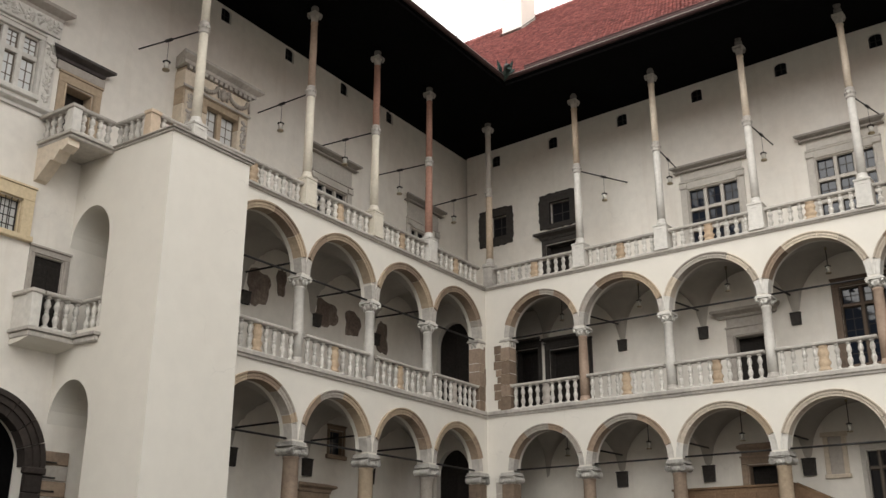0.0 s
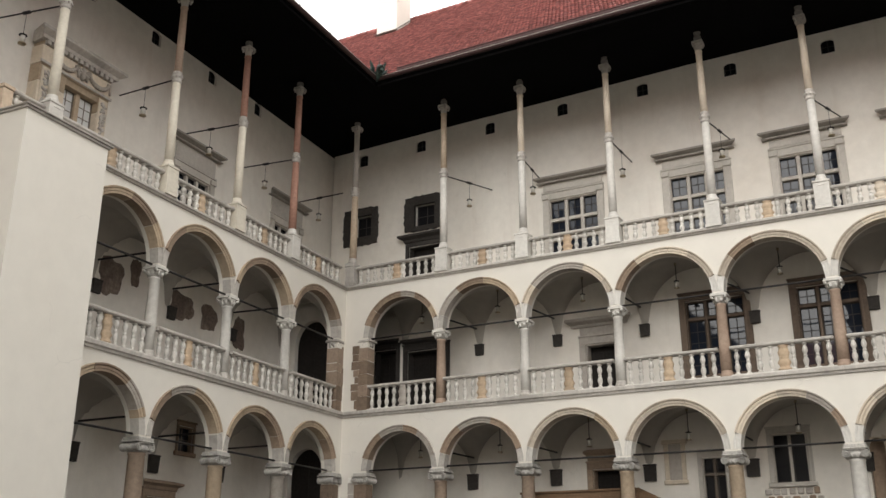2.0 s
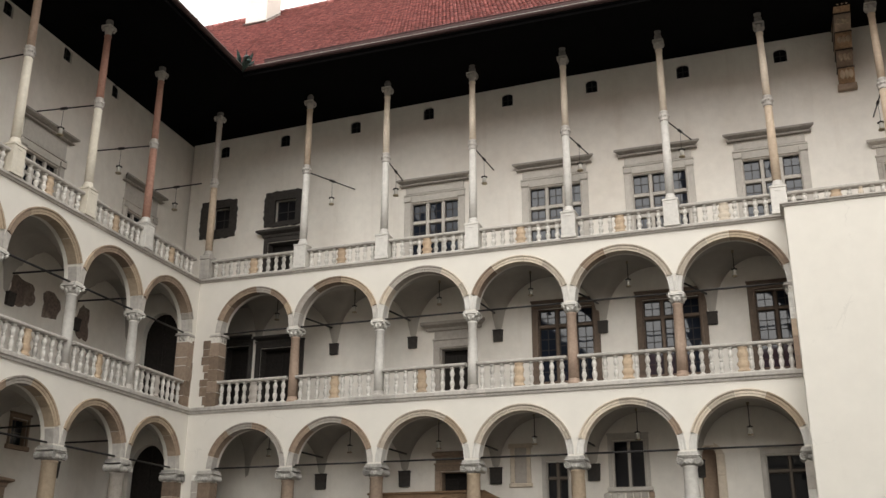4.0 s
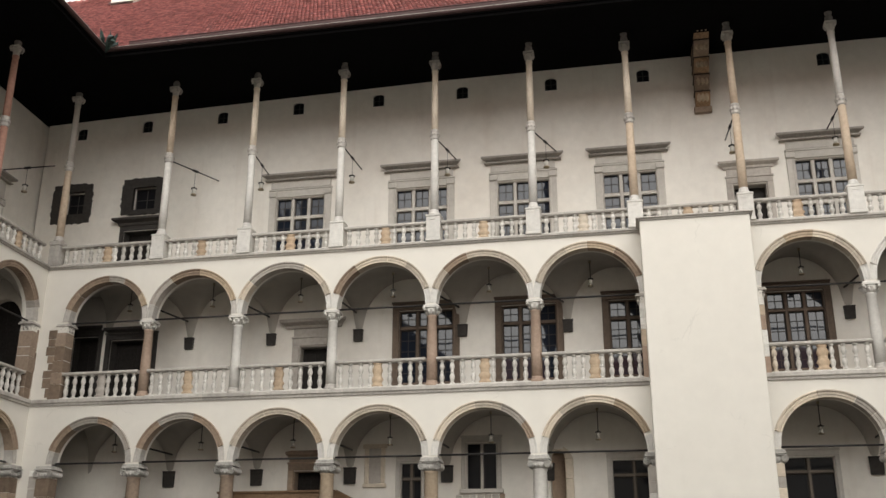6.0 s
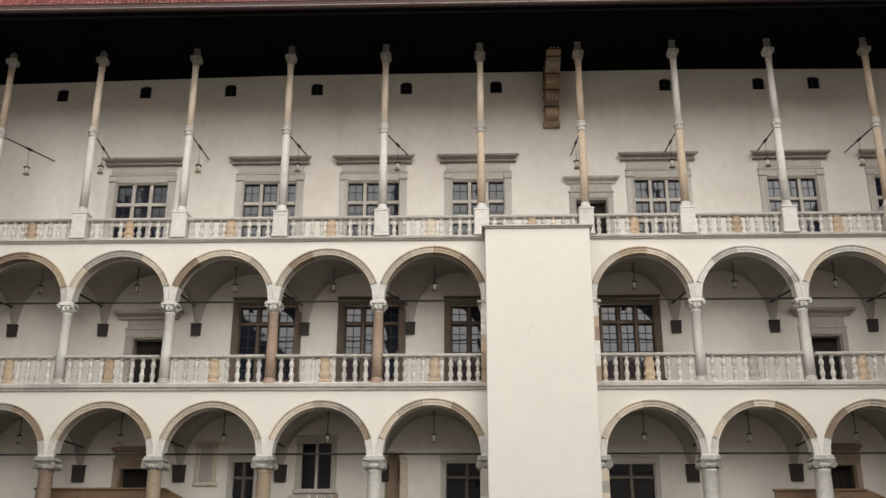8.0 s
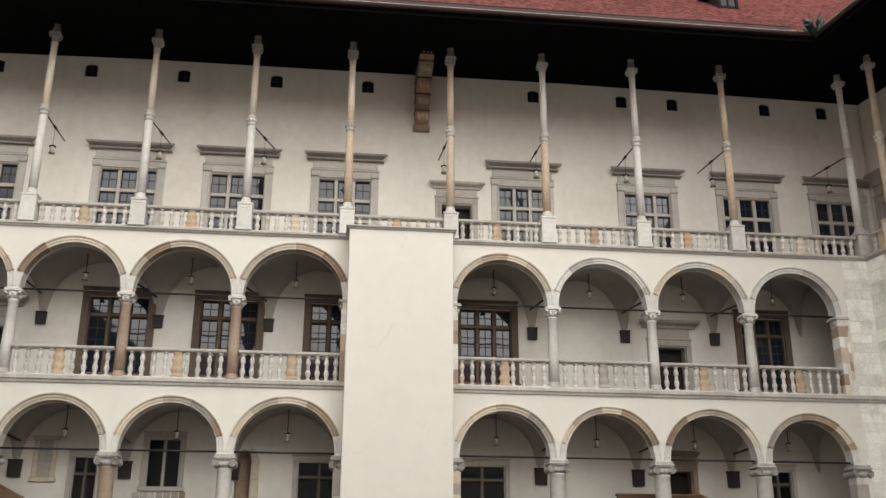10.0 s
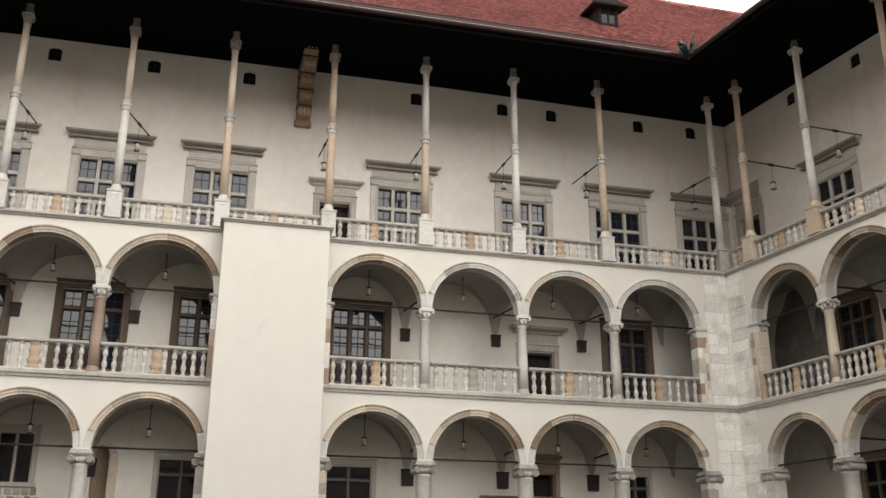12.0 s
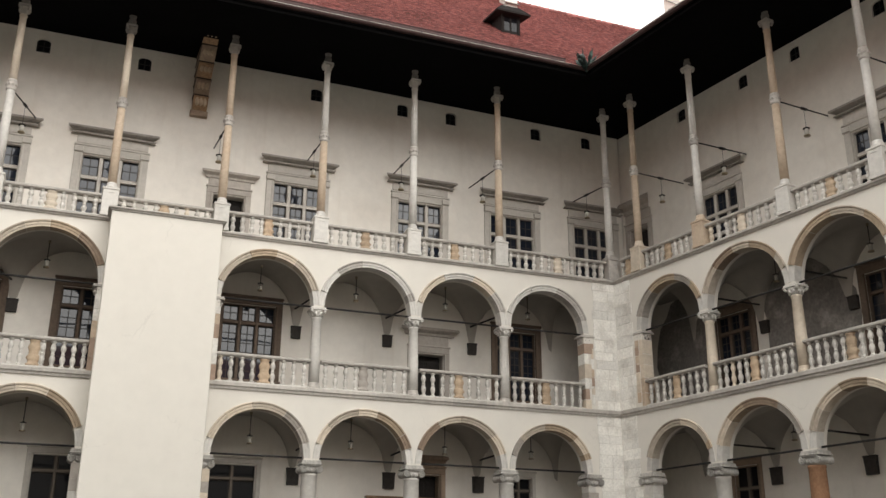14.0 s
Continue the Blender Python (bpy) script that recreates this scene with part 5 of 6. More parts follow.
for i, (h, grow) in enumerate(((0.58, 0.26), (0.54, 0.40), (0.47, 0.50), (0.42, 0.62), (0.42, 0.74))):
    n = 8
    prof = [(0.01, z), (-out, z)] + [(-out - grow * (k / n) - 0.24 * math.sin(math.pi * k / n) ** 0.7, z + h * k / n) for k in range(1, n)] + [(-out - grow, z + h - 0.01), (0.01, z + h - 0.01)]
    part("carved_stone", Shape().prism(prof, -0.28, 0.28), (RUST, BROWN)[i % 2], con)
    sh = Shape()
    for x in (-0.15, 0.0, 0.15):
        sh.lathe([(0.02, z + h * 0.12), (0.085, z + h * 0.3), (0.085, z + h * 0.6), (0.02, z + h * 0.85)], 8, (x, -out - grow * 0.45 - 0.22))
    part("relief", sh, ARCHTAN, con)
    part("joint_band", Shape().box(-0.31, 0.31, -out - grow - 0.05, 0.01, z + h - 0.05, z + h + 0.015, 0.01), DARKBROWN, con)
    out += grow
    z += h

# ---------------------------------------------------------------- exposed masonry at the inner corners
mas_rng = random.Random(21)


def facing(wall, s0, s1, z0, z1, row, mats, lengths, proud=0.012, ragged=0.0, keep=1.0):
    """Squared stones laid in courses on a wall face; ragged gives an uneven free edge."""
    z = z0
    while z < z1 - 0.1:
        h = row * mas_rng.uniform(0.8, 1.2)
        if z + h > z1 - 0.12:
            h = z1 - z
        e0 = s0 + (mas_rng.uniform(0, ragged) if ragged > 0 else 0)
        e1 = s1 - (mas_rng.uniform(0, -ragged) if ragged < 0 else 0)
        s = e0
        while s < e1 - 0.02:
            e = min(e1, s + mas_rng.uniform(*lengths))
            if e1 - e < 0.18:
                e = e1
            if mas_rng.random() < keep:
                p = proud + mas_rng.uniform(-0.006, 0.012)
                part("stone", Shape().box(s + 0.007, e - 0.007, -p, 0.03, z + 0.007, z + h - 0.007, 0.010), mas_rng.choice(mats), wall)
            s = e
        z += h


e_low, e_mid = WALLS["east"]
n_low, n_mid = WALLS["north"]
s_low, s_mid = WALLS["south"]
WHITE = [ASHLAR]
facing(e_mid, 19.0, 20.095, Z1B + 0.02, Z2A, 0.40, WHITE, (0.45, 0.9), ragged=0.12)
facing(e_low, 18.98, 20.095, 0.0, Z1A, 0.40, WHITE, (0.45, 0.9), ragged=0.12)
facing(s_mid, 0.01, 1.02, Z1B + 0.02, Z2A, 0.40, WHITE, (0.45, 0.9), ragged=-0.15)
facing(s_low, 0.01, 1.02, 0.0, Z1A, 0.40, WHITE, (0.45, 0.9), ragged=-0.15)
facing(e_mid, 18.86, 19.0, 8.4, 10.85, 0.36, [TAN, ROSE, PALETAN, ASHLAR], (0.3, 0.32), 0.02)
facing(s_mid, 1.02, 1.24, 8.4, 10.85, 0.36, [TAN, ROSE, PALETAN], (0.3, 0.32), 0.02)
facing(e_mid, -22.35, -21.9, 8.3, 10.95, 0.34, [PIERBROWN, BROWN, PIERBROWN, PIERBROWN], (0.5, 0.6), 0.012, ragged=0.28)
facing(n_mid, -0.20, -0.03, 8.3, 10.95, 0.34, [PIERBROWN, BROWN, PIERBROWN, PIERBROWN], (0.5, 0.6), 0.012, ragged=-0.1)
facing(e_low, -22.4, -21.95, 0.0, 5.6, 0.45, [ASHLAR, GREYSTONE, LIME], (0.5, 0.8), 0.012, ragged=0.2)


# ---------------------------------------------------------------- painted fragments on the north gallery wall
def fragment(wing, s, z, w, h, seed, name="fresco_fragment", mat=BROWN, label="faded brown fresco fragment on the plaster", d=DEPTH):
    r = random.Random(seed)
    n = 22
    ph = [r.uniform(0, 6.28) for _ in range(3)]
    pts = []
    for i in range(n):
        t = 2 * math.pi * i / n
        k = 1 / max(abs(math.cos(t)), abs(math.sin(t))) ** 0.6
        q = k * (1 + 0.10 * math.sin(3 * t + ph[0]) + 0.08 * math.sin(5 * t + ph[1]) + 0.04 * math.sin(9 * t + ph[2]))
        pts.append((s + w / 2 * q * math.cos(t), z + h / 2 * q * math.sin(t)))
    vs = [(x, -0.006, y) for x, y in pts] + [(x, 0.004, y) for x, y in pts]
    fs = [tuple(range(n)), tuple(reversed(range(n, 2 * n)))] + [(i, (i + 1) % n, n + (i + 1) % n, n + i) for i in range(n)]
    thing(name, label, "wall painting", wing @ Matrix.Translation((0, d, 0)), "fresco fragments", shape=Shape().add(vs, fs), mat=mat)


FRESCO = material("faded_fresco", (0.15, 0.115, 0.095), 0.95, 0.3, 0.3, 0.9, 0.2, (0.30, 0.25, 0.21))
for s, z, w, h, k in ((-10.5, 11.5, 1.1, 1.3, 1), (-9.35, 11.95, 0.5, 1.0, 2), (-6.8, 11.35, 1.3, 1.0, 3), (-5.2, 11.3, 0.95, 1.0, 4), (-3.3, 11.1, 0.8, 1.3, 5)):
    fragment(NORTH, s, z, w, h, k, mat=FRESCO)
# Dark grey patches with pale blotches on two bays of the south wall.
DARKRENDER = material("blotched_dark_render", (0.19, 0.175, 0.16), 0.95, 0.35, 0.25, 0.8, 0.3, (0.44, 0.41, 0.37), streak=0.3)
for s, z, w, h, k in ((0.75, 10.5, 2.9, 5.4, 6), (6.8, 10.6, 4.0, 5.4, 7)):
    fragment(SOUTH, s, z, w, h, k, "render_patch", DARKRENDER, "dark grey render patch with ragged edges on the wall")


# ---------------------------------------------------------------- north wall beyond the arcade
def lumps(sh, s0, s1, z0, z1, y, size, count_, seed):
    """Small carved leaves and scrolls in low relief."""
    r = random.Random(seed)
    for _ in range(count_):
        x, z = r.uniform(s0 + size, s1 - size), r.uniform(z0 + size, z1 - size)
        a = r.uniform(0, math.pi)
        dx, dz = math.cos(a) * size, math.sin(a) * size
        sh.rod((x - dx, y, z - dz), (x + dx, y, z + dz), size * r.uniform(0.35, 0.6), 6)


# carved window
win = thing(named("window"), "white carved stone window with foliage frieze and leaded panes", "window", NORTH @ Matrix.Translation((0, DEPTH, 0)), kind="structure")
surround(win, -22.22, -20.06, 14.9, 16.66, 0.14, 0.10, LIME)
glazing(win, -22.22, -20.06, 14.9, 16.66, 4, (16.02,), LIME, 0.16, (2, 3), d=0.02, glass=PALEGLASS)
part("pilaster", Shape().box(-19.91, -19.48, -0.10, 0.01, 14.62, 16.95, 0.02), LIME, win)
sh = Shape()
lumps(sh, -19.88, -19.51, 14.75, 16.85, -0.10, 0.07, 56, 3)
part("carved_pilaster", sh, LIME, win)
part("frieze", Shape().box(-22.6, -19.45, -0.13, 0.01, 16.97, 17.55, 0.02), LIME, win)
sh = Shape()
lumps(sh, -22.5, -19.47, 17.02, 17.5, -0.13, 0.08, 110, 4)
part("carved_frieze", sh, LIME, win)
part("hood", cornice(-23.1, -19.2, 17.5, 17.9, 0.36), GREYSTONE, win)
part("ledge", cornice(-22.9, -19.3, 14.32, 14.61, 0.22), LIME, win)

# balcony door of the second floor
doorway(NORTH, -19.0, -18.05, Z2B, 15.72, ARCHTAN, "dark balcony door in a stepped sandstone frame under a black metal hood", None, width=0.28)
hood = thing("door_hood", "black metal covered hood over the balcony door", "door hood", NORTH @ Matrix.Translation((0, DEPTH, 0)))
part("frieze", Shape().box(-19.42, -17.72, -0.08, 0.01, 16.09, 16.38, 0.02), GREYSTONE, hood)
part("sheet", cornice(-19.78, -17.55, 16.38, 16.68, 0.36), LEAD, hood)

# carved window bay with a pair of lights
win = thing(named("window"), "richly carved sandstone window bay with a garland frieze and deep cornice", "window", NORTH @ Matrix.Translation((0, DEPTH, 0)), kind="structure")
for x0, x1, c0, c1, key in ((-15.0, -13.9, -14.92, -14.45, 7), (-12.45, -12.0, -12.43, -12.04, 8)):
    z = Z2B
    for h in (0.9, 0.75, 0.8, 0.7, 0.61):
        part("pilaster_stone", Shape().box(x0, x1, -0.45, 0.01, z + 0.003, min(z + h, 17.33) - 0.003, 0.012), (ARCHTAN, PALETAN, ROSE)[int(z * 7) % 3], win)
        z += h
    sh = Shape().box(c0, c1, -0.475, -0.44, 15.0, 17.25, 0.01)
    part("pilaster_field", sh, PALETAN, win)
    sh = Shape()
    lumps(sh, c0 + 0.04, c1 - 0.04, 15.1, 17.2, -0.485, 0.075, 60, key)
    part("carved_pilaster", sh, RAILSTONE, win)
part("entablature", Shape().box(-15.03, -11.98, -0.5, 0.01, 17.33, 17.98, 0.02), PALETAN, win)
part("architrave", Shape().box(-15.06, -11.95, -0.54, -0.49, 17.33, 17.42, 0.012), RAILSTONE, win)
sh = Shape()
for c in (-14.05, -12.6):
    for i in range(13):
        t = math.pi * i / 12
        x, z = c - 0.42 * math.cos(t), 17.84 - 0.30 * math.sin(t)
        q = 0.055 + 0.035 * math.sin(t)
        sh.lathe([(0.02, z - q), (q, z - 0.03), (q, z + 0.03), (0.02, z + q)], 7, (x, -0.54))
    for e in (-0.5, 0.5):
        sh.rod((c + e, -0.54, 17.9), (c + e * 1.08, -0.54, 17.5), 0.045, 6)
sh.lathe([(0.03, 17.45), (0.13, 17.55), (0.15, 17.68), (0.08, 17.76), (0.11, 17.85), (0.03, 17.94)], 9, (-13.33, -0.53))
for e in (-1, 1):
    sh.rod((-13.33, -0.54, 17.72), (-13.33 + e * 0.3, -0.54, 17.88), 0.06, 6)
    sh.rod((-13.33, -0.54, 17.62), (-13.33 + e * 0.26, -0.54, 17.72), 0.05, 6)
part("garland", sh, ARCHGREY, win)
part("frieze_bed", Shape().box(-14.98, -12.03, -0.47, 0.0, 17.98, 18.16), ARCHTAN, win)
dent = Shape()
for i in range(13):
    x = -15.0 + 3.0 * (i + 0.2) / 13
    dent.box(x, x + 0.14, -0.60, -0.45, 18.0, 18.13)
part("dentils", dent, RAILSTONE, win)
part("hood", cornice(-15.4, -11.62, 18.13, 18.5, 0.34, 0.5), RAILSTONE, win)
part("lintel", Shape().box(-13.9, -12.45, -0.42, 0.01, 17.08, 17.33, 0.01), ARCHTAN, win)
glazing(win, -13.9, -12.45, 15.2, 17.08, 2, (15.9,), ARCHTAN, 0.19, (2, 3), d=-0.24, glass=PALEGLASS)

# yellow framed window and the balcony door of the first floor
win = thing(named("window"), "small barred window in a yellow sandstone frame", "window", NORTH @ Matrix.Translation((0, DEPTH, 0)), kind="structure")
YELLOW = material("yellow_sandstone", (0.62, 0.51, 0.34), 0.85, 0.3, 0.1, 0.35, 0.3, (0.45, 0.33, 0.2))
surround(win, -20.6, -19.86, 10.70, 11.70, 0.36, 0.10, YELLOW)
glazing(win, -20.6, -19.86, 10.70, 11.70, 1, (), YELLOW, 0.1, (3, 4), d=0.1, wood=DARKSTONE, glass=PALEGLASS)
for i in range(4):
    x = -20.6 + 0.74 * (i + 0.5) / 4
    part("bar", Shape().rod((x, 0.02, 10.70), (x, 0.02, 11.70), 0.015), IRON, win)
doorway(NORTH, -19.24, -18.28, Z1B - 0.2, 10.3, GREYSTONE, "dark balcony door in a grey moulded stone frame", None, width=0.17, set_back=0.08)

# great round portal
por = thing(named("door"), "great round-arched stone portal with carved dark archivolt", "door", NORTH @ Matrix.Translation((0, DEPTH, 0)), kind="structure")
fill = Shape()
pts = [(-21.53, 4.5)] + [(-20.08 - 1.45 * math.cos(math.pi * i / 24), 4.5 + 1.45 * math.sin(math.pi * i / 24)) for i in range(25)] + [(-18.63, 4.5)]
n = len(pts)
for y in (0.004, 0.5):
    fill.add([(x, y, z) for x, z in pts] + [(x, y, 6.0) for x, z in pts], [(i, i + 1, n + i + 1, n + i) for i in range(n - 1)])
fill.add([(x, 0.004, z) for x, z in pts] + [(x, 0.5, z) for x, z in pts], [(i, n + i, n + i + 1, i + 1) for i in range(n - 1)])
part("spandrel", fill, BACKPLASTER, por)
for k, (r0, r1, yy, mt) in enumerate(((1.40, 1.62, -0.05, DARKBROWN), (1.62, 1.80, -0.11, DARKBROWN), (1.80, 1.95, -0.17, DARKBROWN))):
    nst = 9
    for i in range(nst):
        t0, t1 = math.pi * i / nst + 0.006, math.pi * (i + 1) / nst - 0.006
        vs = []
        for j in range(5):
            t = t0 + (t1 - t0) * j / 4
            for r, y in ((r0, 0.3 if k == 0 else 0.0), (r0, yy), (r1 - 0.003, yy), (r1 - 0.003, 0.0)):
                vs.append((-20.08 - r * math.cos(t), y, 4.5 + r * math.sin(t)))
        fs = [(j * 4 + q, j * 4 + q + 1, j * 4 + 5 + q, j * 4 + 4 + q) for j in range(4) for q in range(3)] + [(0, 1, 2, 3), (16, 17, 18, 19)]
        part("arch_stone", Shape().add(vs, fs), mt, por)
for sx in (-1, 1):
    c = -20.08 + sx * 1.65
    z = 0.0
    for i in range(9):
        part("jamb_stone", Shape().box(c - 0.26, c + 0.26, -0.15, 0.01, z + 0.005, z + 0.475, 0.015), DARKBROWN, por)
        z += 0.48
    part("impost", Shape().box(c - 0.32, c + 0.32, -0.22, 0.01, 4.32, 4.5, 0.03), DARKBROWN, por)
# Black planked leaf added for the dark interior of the arch.
leaf = part("door_leaf", Shape().box(-21.51, -18.65, 0.52, 0.6, 0.0, 5.99, 0.01), DARKWOOD, por)
for i in range(6):
    part("plank", Shape().box(-21.48 + 0.46 * i, -21.04 + 0.46 * i, 0.505, 0.53, 0.05, 5.9, 0.008), DARKWOOD, leaf)
# rough quoins and iron cramps beside the portal
qs = thing("stone_quoins", "rough grey-brown stone quoins with iron cramps beside the portal", "masonry", NORTH @ Matrix.Translation((0, DEPTH, 0)))
for i, (w, z0, h) in enumerate(((0.42, 4.62, 0.36), (0.5, 4.20, 0.40), (0.38, 3.78, 0.40), (0.46, 3.36, 0.40), (0.4, 2.9, 0.44))):
    part("quoin", Shape().box(-17.75 - w, -17.35, -0.06, 0.01, z0, z0 + h, 0.02), GREYSTONE if i % 2 else BROWN, qs)
for z0 in (4.38, 3.98, 3.62):
    part("cramp", Shape().rod((-18.15, -0.09, z0 + 0.3), (-17.75, -0.09, z0 + 0.3), 0.022), IRON, qs)


# balconies: floor slab on consoles, rail round it
def balcony(z, d_out, s0, s1, upper, solid):
    bl = thing("balcony", "small stone balcony on carved consoles with a baluster rail", "balcony", NORTH)
    t = 0.2 if upper else 0.26
    part("slab", Shape().box(s0, s1, d_out, DEPTH - 0.004, z - 0.10, z - 0.002, 0.015), RAILSTONE, bl)
    part("slab_moulding", Shape().box(s0 + 0.07, s1, d_out + 0.07, DEPTH - 0.004, z - t, z - 0.10, 0.03), RAILSTONE, bl)
    if upper:
        for s in (s0 + 0.3,):
            prof = [(DEPTH, z - t), (d_out + 0.2, z - t), (d_out + 0.18, z - t - 0.2), (d_out + 0.42, z - t - 0.34), (d_out + 0.50, z - t - 0.26), (d_out + 0.75, z - t - 0.55), (d_out + 0.9, z - t - 0.50), (DEPTH - 0.15, z - t - 0.95), (DEPTH, z - t - 1.0)]
            part("console", Shape().prism(prof[::-1], s - 0.22, s + 0.16), PALETAN, bl)
    else:
        prof = [(d_out + 0.1, z - t), (d_out + 0.45, z - t - 0.09), (DEPTH, z - t - 0.15), (DEPTH, z - t)]
        part("console", Shape().prism(prof, s0 + 0.1, s1 - 0.003), PLASTER, bl)
    if not upper:
        part("return_slab", Shape().box(s1 - 0.22, s1 + 0.02, 1.12, d_out + 0.02, z - 0.10, z - 0.004, 0.015), RAILSTONE, bl)
        part("return_moulding", Shape().box(s1 - 0.14, s1 + 0.02, 1.18, d_out + 0.06, z - t, z - 0.10, 0.03), RAILSTONE, bl)
    hr = 14.26 if upper else 8.94
    part("corner_post", Shape().box(s0 + 0.03, s0 + 0.33, d_out + 0.03, d_out + 0.33, z, hr, 0.015), LIME, bl)
    if solid:
        part("side_panel", Shape().box(s0 + 0.07, s0 + 0.25, d_out + 0.33, DEPTH - 0.004, z, hr, 0.012), LIME, bl)
    rail = Shape().box(s0 - 0.02, s0 + 0.36, d_out - 0.01, DEPTH - 0.004, hr, hr + 0.11, 0.02)
    part("side_rail", rail, RAILSTONE, bl)
    return bl


balcony(Z2B, 1.42, -19.68, -18.16, True, False)
balcony(Z1B - 0.2, 2.05, -19.72, -18.16, False, True)
balustrade(NORTH, 0, 1.12, True, block=None, per_side=1, m=NORTH @ Matrix.Translation((-19.33, 1.60, Z2B)))
balustrade(NORTH, 0, 1.22, True, block=None, per_side=1, m=NORTH @ Matrix.Translation((-19.5, 2.98, Z2B)) @ pose(0, 0, 0, 0, 0, -90))
balustrade(NORTH, 0, 1.2, False, block=None, per_side=1, m=NORTH @ Matrix.Translation((-19.28, 2.22, Z1B - 0.2)))
balustrade(NORTH, 0, 0.8, False, block=None, per_side=1, m=NORTH @ Matrix.Translation((-18.05, 2.05, Z1B - 0.2)) @ pose(0, 0, 0, 0, 0, -90))

# ---------------------------------------------------------------- ground floor details of the east gallery
nic = thing("wall_niche", "blind stone framed niche in the back wall", "niche", EAST @ Matrix.Translation((0, DEPTH, 0)))
part("frame", Shape().box(-10.25, -10.08, -0.07, 0.01, 5.2, 6.5, 0.02).box(-9.62, -9.45, -0.07, 0.01, 5.2, 6.5, 0.02).box(-10.32, -9.38, -0.09, 0.01, 6.5, 6.66, 0.02).box(-10.3, -9.4, -0.08, 0.01, 5.05, 5.2, 0.02), PALETAN, nic)
part("slab", Shape().box(-10.08, -9.62, -0.03, 0.008, 5.2, 6.5, 0.01), GREYSTONE, nic)

arched = thing(named("door"), "narrow round-headed dark doorway with a broad worn stone jamb", "door", EAST @ Matrix.Translation((0, DEPTH, 0)), kind="structure")
pts = arch_points(-3.26, -2.72, 5.98, 0.30, 12)
n = len(pts)
head = Shape()
for y in (-0.03, 0.4):
    head.add([(x, y, z) for x, z in pts] + [(x, y, 6.31) for x, z in pts], [(i, i + 1, n + i + 1, n + i) for i in range(n - 1)])
head.add([(x, -0.03, z) for x, z in pts] + [(x, 0.4, z) for x, z in pts], [(i, n + i, n + i + 1, i + 1) for i in range(n - 1)])
part("arch_head", head, PALETAN, arched)
z = 0.0
for h in (1.1, 0.9, 1.2, 1.0, 1.05, 0.73):
    part("jamb_stone", Shape().box(-2.72, -2.42, -0.05, 0.3, z + 0.004, z + h - 0.004, 0.02), PALETAN if z != 2.0 else TAN, arched)
    z += h
part("arch_shoulder", Shape().add([(-2.72, -0.045, 5.98), (-2.42, -0.045, 5.98), (-2.60, -0.045, 6.28), (-2.78, -0.045, 6.40), (-2.72, 0.1, 5.98), (-2.42, 0.1, 5.98), (-2.60, 0.1, 6.28), (-2.78, 0.1, 6.40)],
                                  [(0, 1, 2, 3), (7, 6, 5, 4), (1, 5, 6, 2), (2, 6, 7, 3), (0, 4, 5, 1), (3, 7, 4, 0)]), PALETAN, arched)
# Brown leaf stands in for the shadowed interior behind the arch.
part("door_leaf", Shape().box(-3.25, -2.73, 0.42, 0.48, 0.0, 6.28, 0.01), BROWN, arched)


def stair_parapet(s0, s1, ztop, drop):
    st = thing("stair_parapet", "brown oak panelled stair parapet with a sloping end", "parapet", EAST @ Matrix.Translation((0, 1.5, 0)))
    sl = [(s0, 0), (s0, ztop), (s1, ztop), (s1 + drop, ztop - drop * 0.5), (s1 + drop, 0)]
    n = len(sl)
    sh = Shape().add([(x, 0, z) for x, z in sl] + [(x, 0.12, z) for x, z in sl], [tuple(range(n)), tuple(reversed(range(n, 2 * n)))] + [(i, (i + 1) % n, n + (i + 1) % n, n + i) for i in range(n)])
    part("panel", sh, OAK, st)
    part("handrail", Shape().box(s0 - 0.05, s1, -0.06, 0.18, ztop, ztop + 0.08, 0.015), OAK, st)
    part("sloping_handrail", Shape().rod((s1, 0.06, ztop + 0.03), (s1 + drop, 0.06, ztop - drop * 0.5 + 0.03), 0.07, 8), OAK, st)
    k = s0 + 0.3
    while k < s1 - 0.4:
        part("raised_field", Shape().box(k, k + 0.55, -0.03, 0.002, ztop - 0.75, ztop - 0.15, 0.012), OAK, st)
        k += 0.75


stair_parapet(-15.4, -10.9, 4.78, 1.2)
stair_parapet(10.3, 13.4, 4.72, 0.6)
rub = thing("rubble_patch", "patch of bare rubble stones under the window", "masonry", EAST @ Matrix.Translation((0, DEPTH, 0)))
rr = random.Random(4)
for i in range(7):
    for j in range(3):
        x, z = -6.75 + i * 0.27 + (j % 2) * 0.1, 4.0 + j * 0.27
        part("stone", Shape().box(x, x + 0.22 + rr.uniform(-0.03, 0.03), -0.05 - rr.uniform(0, 0.03), 0.01, z, z + 0.22 + rr.uniform(-0.03, 0.02), 0.03), rr.choice((GREYSTONE, BROWN, RAILSTONE)), rub)


# ---------------------------------------------------------------- roof furniture
def on_east_roof(x, run):
    return x, 33 - OVER + run, roof_height(run)


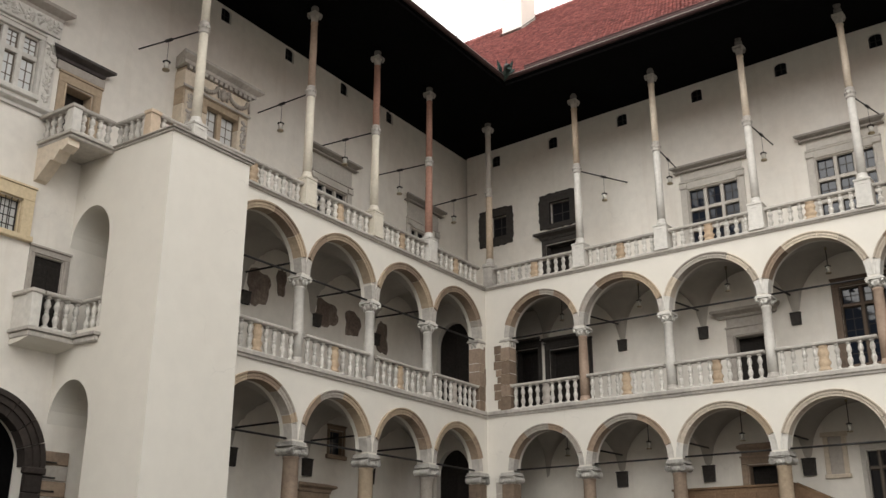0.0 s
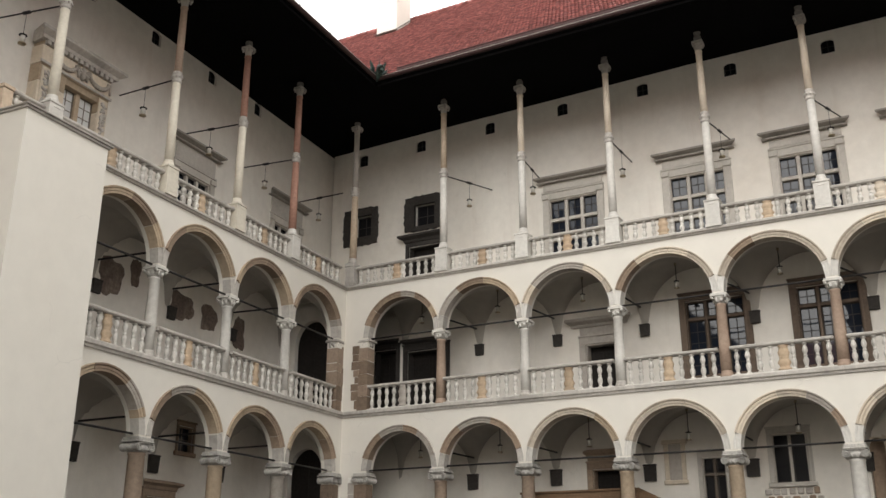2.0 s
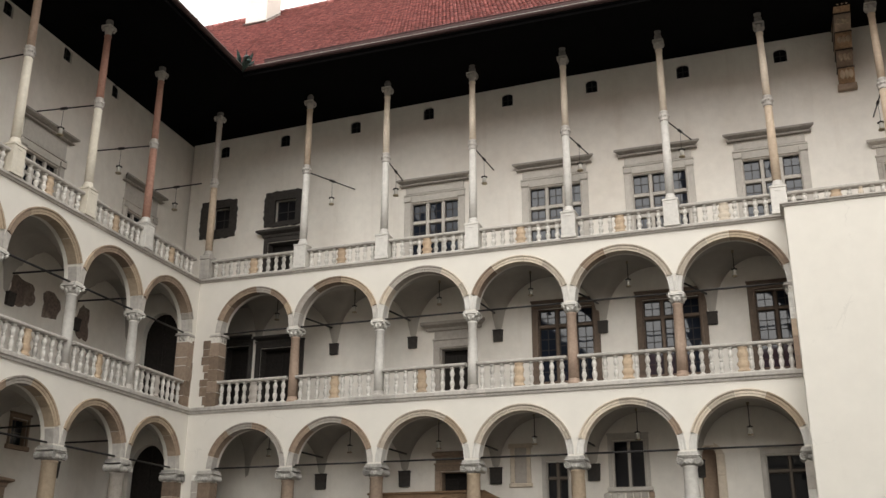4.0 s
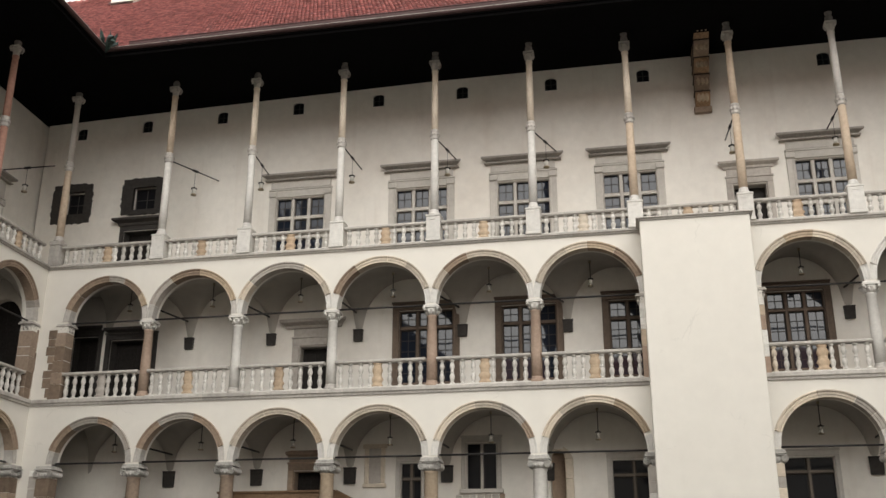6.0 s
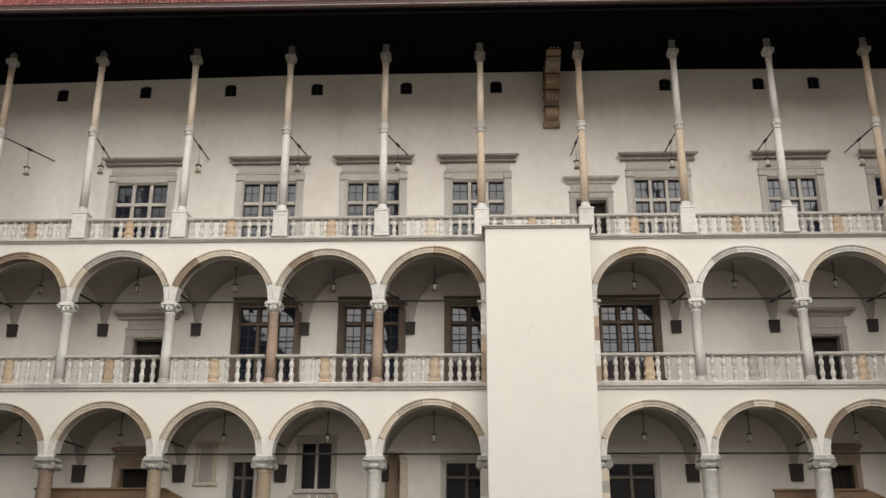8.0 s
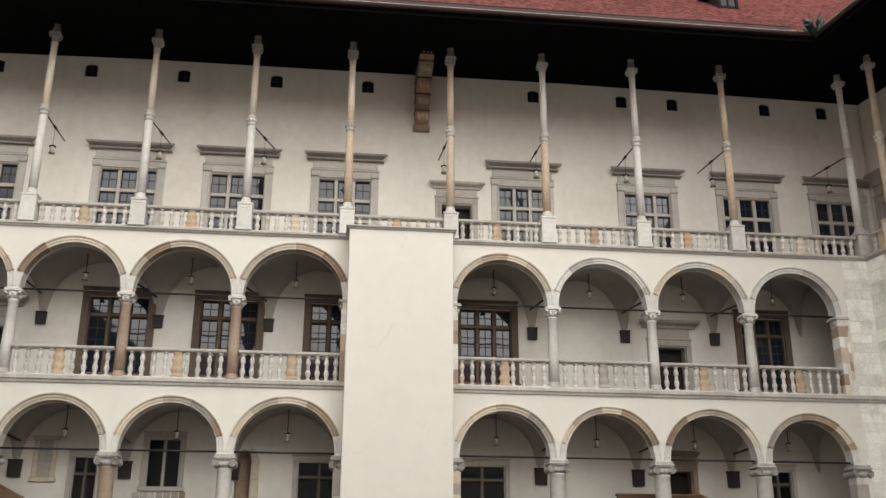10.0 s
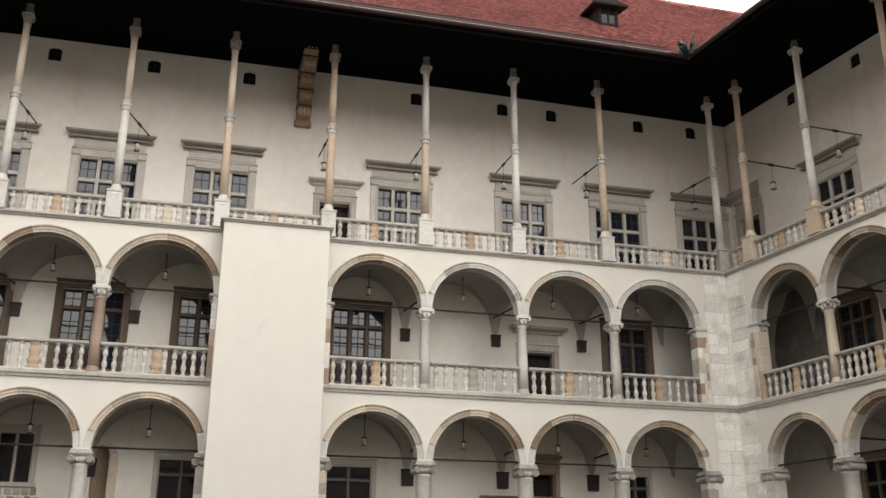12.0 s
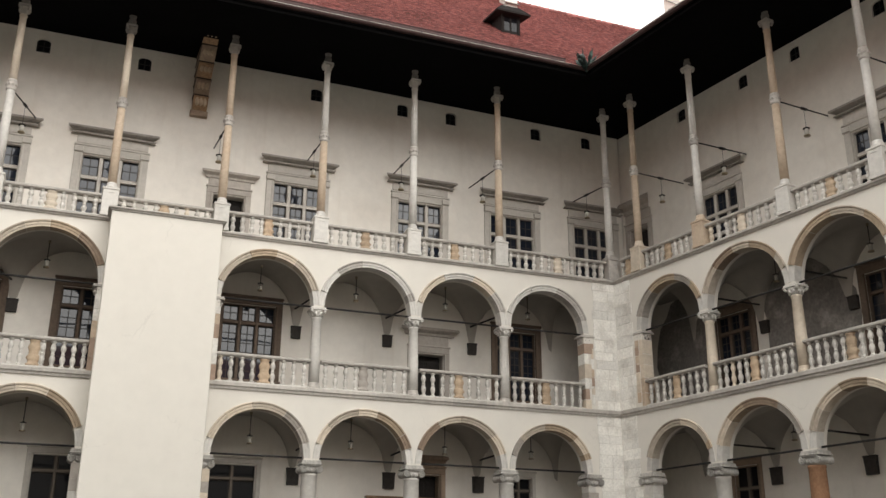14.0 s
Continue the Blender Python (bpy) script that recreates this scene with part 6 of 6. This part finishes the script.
def chimney(x, y, z0, z1, w, dd):
    ch = thing("chimney", "white plastered chimney stack with a moulded cap", "chimney", Matrix.Translation((x, y, 0)), "roof chimneys")
    part("chimney_body", Shape().box(-w / 2, w / 2, -dd / 2, dd / 2, z0, z1, 0.03), PLASTER, ch)
    part("cap", Shape().box(-w / 2 - 0.15, w / 2 + 0.15, -dd / 2 - 0.15, dd / 2 + 0.15, z1, z1 + 0.3, 0.05), PLASTER, ch)
    part("flashing", Shape().add([(-w / 2 - 0.12, -dd / 2 - 0.2, z0 + 2.15), (w / 2 + 0.12, -dd / 2 - 0.2, z0 + 2.15), (w / 2 + 0.12, dd / 2, z0 + 2.15 + dd * 0.9 + 0.2), (-w / 2 - 0.12, dd / 2, z0 + 2.15 + dd * 0.9 + 0.2)], [(0, 1, 2, 3)]), DARKSTONE, ch)


chimney(-27.2, 43.6, 30.45, 40.5, 1.4, 1.6)
ox, oy, oz = SOUTH @ Vector((-3.5, 10.0, 0))
chimney(ox - 0.4, oy, 29.0, 38.8, 2.0, 1.5)
chimney(20.75, 43.9, 31.2, 36.5, 0.8, 0.8)
ox, oy, oz = NORTH @ Vector((-1.5, 7.4, 0))
chimney(ox, oy, 27.0, 33.6, 1.6, 1.6)

x, y, z = on_east_roof(16.7, 5.2)
dm = thing("roof_dormer", "small dark dormer window with a sheet metal roof on the tiles", "dormer", Matrix.Translation((x, y, z)))
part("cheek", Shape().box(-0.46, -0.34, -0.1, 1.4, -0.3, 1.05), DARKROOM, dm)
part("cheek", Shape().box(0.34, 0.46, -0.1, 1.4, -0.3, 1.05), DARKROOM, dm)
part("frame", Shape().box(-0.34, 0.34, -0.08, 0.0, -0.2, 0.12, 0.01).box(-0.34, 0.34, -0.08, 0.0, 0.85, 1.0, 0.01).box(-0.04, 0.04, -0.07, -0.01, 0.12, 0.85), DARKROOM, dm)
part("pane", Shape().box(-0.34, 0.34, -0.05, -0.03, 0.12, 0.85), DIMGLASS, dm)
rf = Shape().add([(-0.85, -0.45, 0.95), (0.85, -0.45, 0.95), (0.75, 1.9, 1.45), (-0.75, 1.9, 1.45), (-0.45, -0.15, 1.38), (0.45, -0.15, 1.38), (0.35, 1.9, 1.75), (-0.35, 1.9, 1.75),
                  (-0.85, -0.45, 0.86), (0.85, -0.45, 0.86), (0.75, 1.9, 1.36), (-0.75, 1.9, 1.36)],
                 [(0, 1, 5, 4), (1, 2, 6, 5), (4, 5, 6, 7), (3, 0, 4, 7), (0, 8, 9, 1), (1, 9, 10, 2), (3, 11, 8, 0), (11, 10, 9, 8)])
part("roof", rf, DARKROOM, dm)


def gargoyle(p, turn):
    g = thing("gargoyle", "green copper dragon-head water spout at the eaves corner", "gargoyle", Matrix.Translation((p[0], p[1], EAVE + 0.12)) @ pose(0, 0, 0, 0, 0, turn) @ Matrix.Scale(0.86, 4), "corner gargoyles")
    sh = Shape()
    n = 8
    spine = [(-0.35, 0.05, 0.13), (0.0, 0.08, 0.19), (0.3, 0.12, 0.20), (0.55, 0.22, 0.16), (0.75, 0.28, 0.19), (0.95, 0.22, 0.13), (1.1, 0.20, 0.05)]
    vs, fs = [], []
    for x, z, r in spine:
        for i in range(n):
            t = 2 * math.pi * i / n
            vs.append((x, r * math.cos(t), z + r * math.sin(t)))
    for k in range(len(spine) - 1):
        for i in range(n):
            fs.append((k * n + i, k * n + (i + 1) % n, (k + 1) * n + (i + 1) % n, (k + 1) * n + i))
    sh.add(vs, fs, True)
    part("body", sh, COPPER, g)
    part("jaw", Shape().prism([(-0.08, 0.02), (0.08, 0.02), (0.05, 0.10), (-0.05, 0.10)], 0.7, 1.05), COPPER, g)
    for sy in (-1, 1):
        for dx, dz, ln, wd in ((0.35, 0.6, 0.35, 0.09), (0.1, 0.85, 0.4, 0.12), (-0.15, 0.6, 0.65, 0.10), (-0.35, 0.35, 0.8, 0.09), (-0.1, 0.05, 0.85, 0.08), (0.45, 0.15, 0.5, 0.08)):
            root = Vector((0.1, sy * 0.1, 0.15))
            tip = Vector((0.1 + dx, sy * (0.1 + ln * 0.75), 0.15 + dz))
            mid_ = root.lerp(tip, 0.5)
            across = (tip - root).cross(Vector((1, 0, 0.3))).normalized() * wd
            thick = Vector((0.03, 0, 0))
            part("wing_blade", Shape().add([root, mid_ + across, tip, mid_ - across, mid_ + thick, mid_ - thick], [(0, 1, 4), (1, 2, 4), (2, 3, 4), (3, 0, 4), (1, 0, 5), (2, 1, 5), (3, 2, 5), (0, 3, 5)]), COPPER, g)
    part("crest", Shape().add([(0.35, -0.03, 0.3), (0.6, -0.03, 0.42), (0.5, 0.0, 0.95), (0.35, 0.03, 0.3), (0.6, 0.03, 0.42)], [(0, 1, 2), (4, 3, 2), (0, 2, 3), (1, 4, 2), (0, 3, 4, 1)]), COPPER, g)


gargoyle(nw_out, -44)
gargoyle(sw_out, 222)
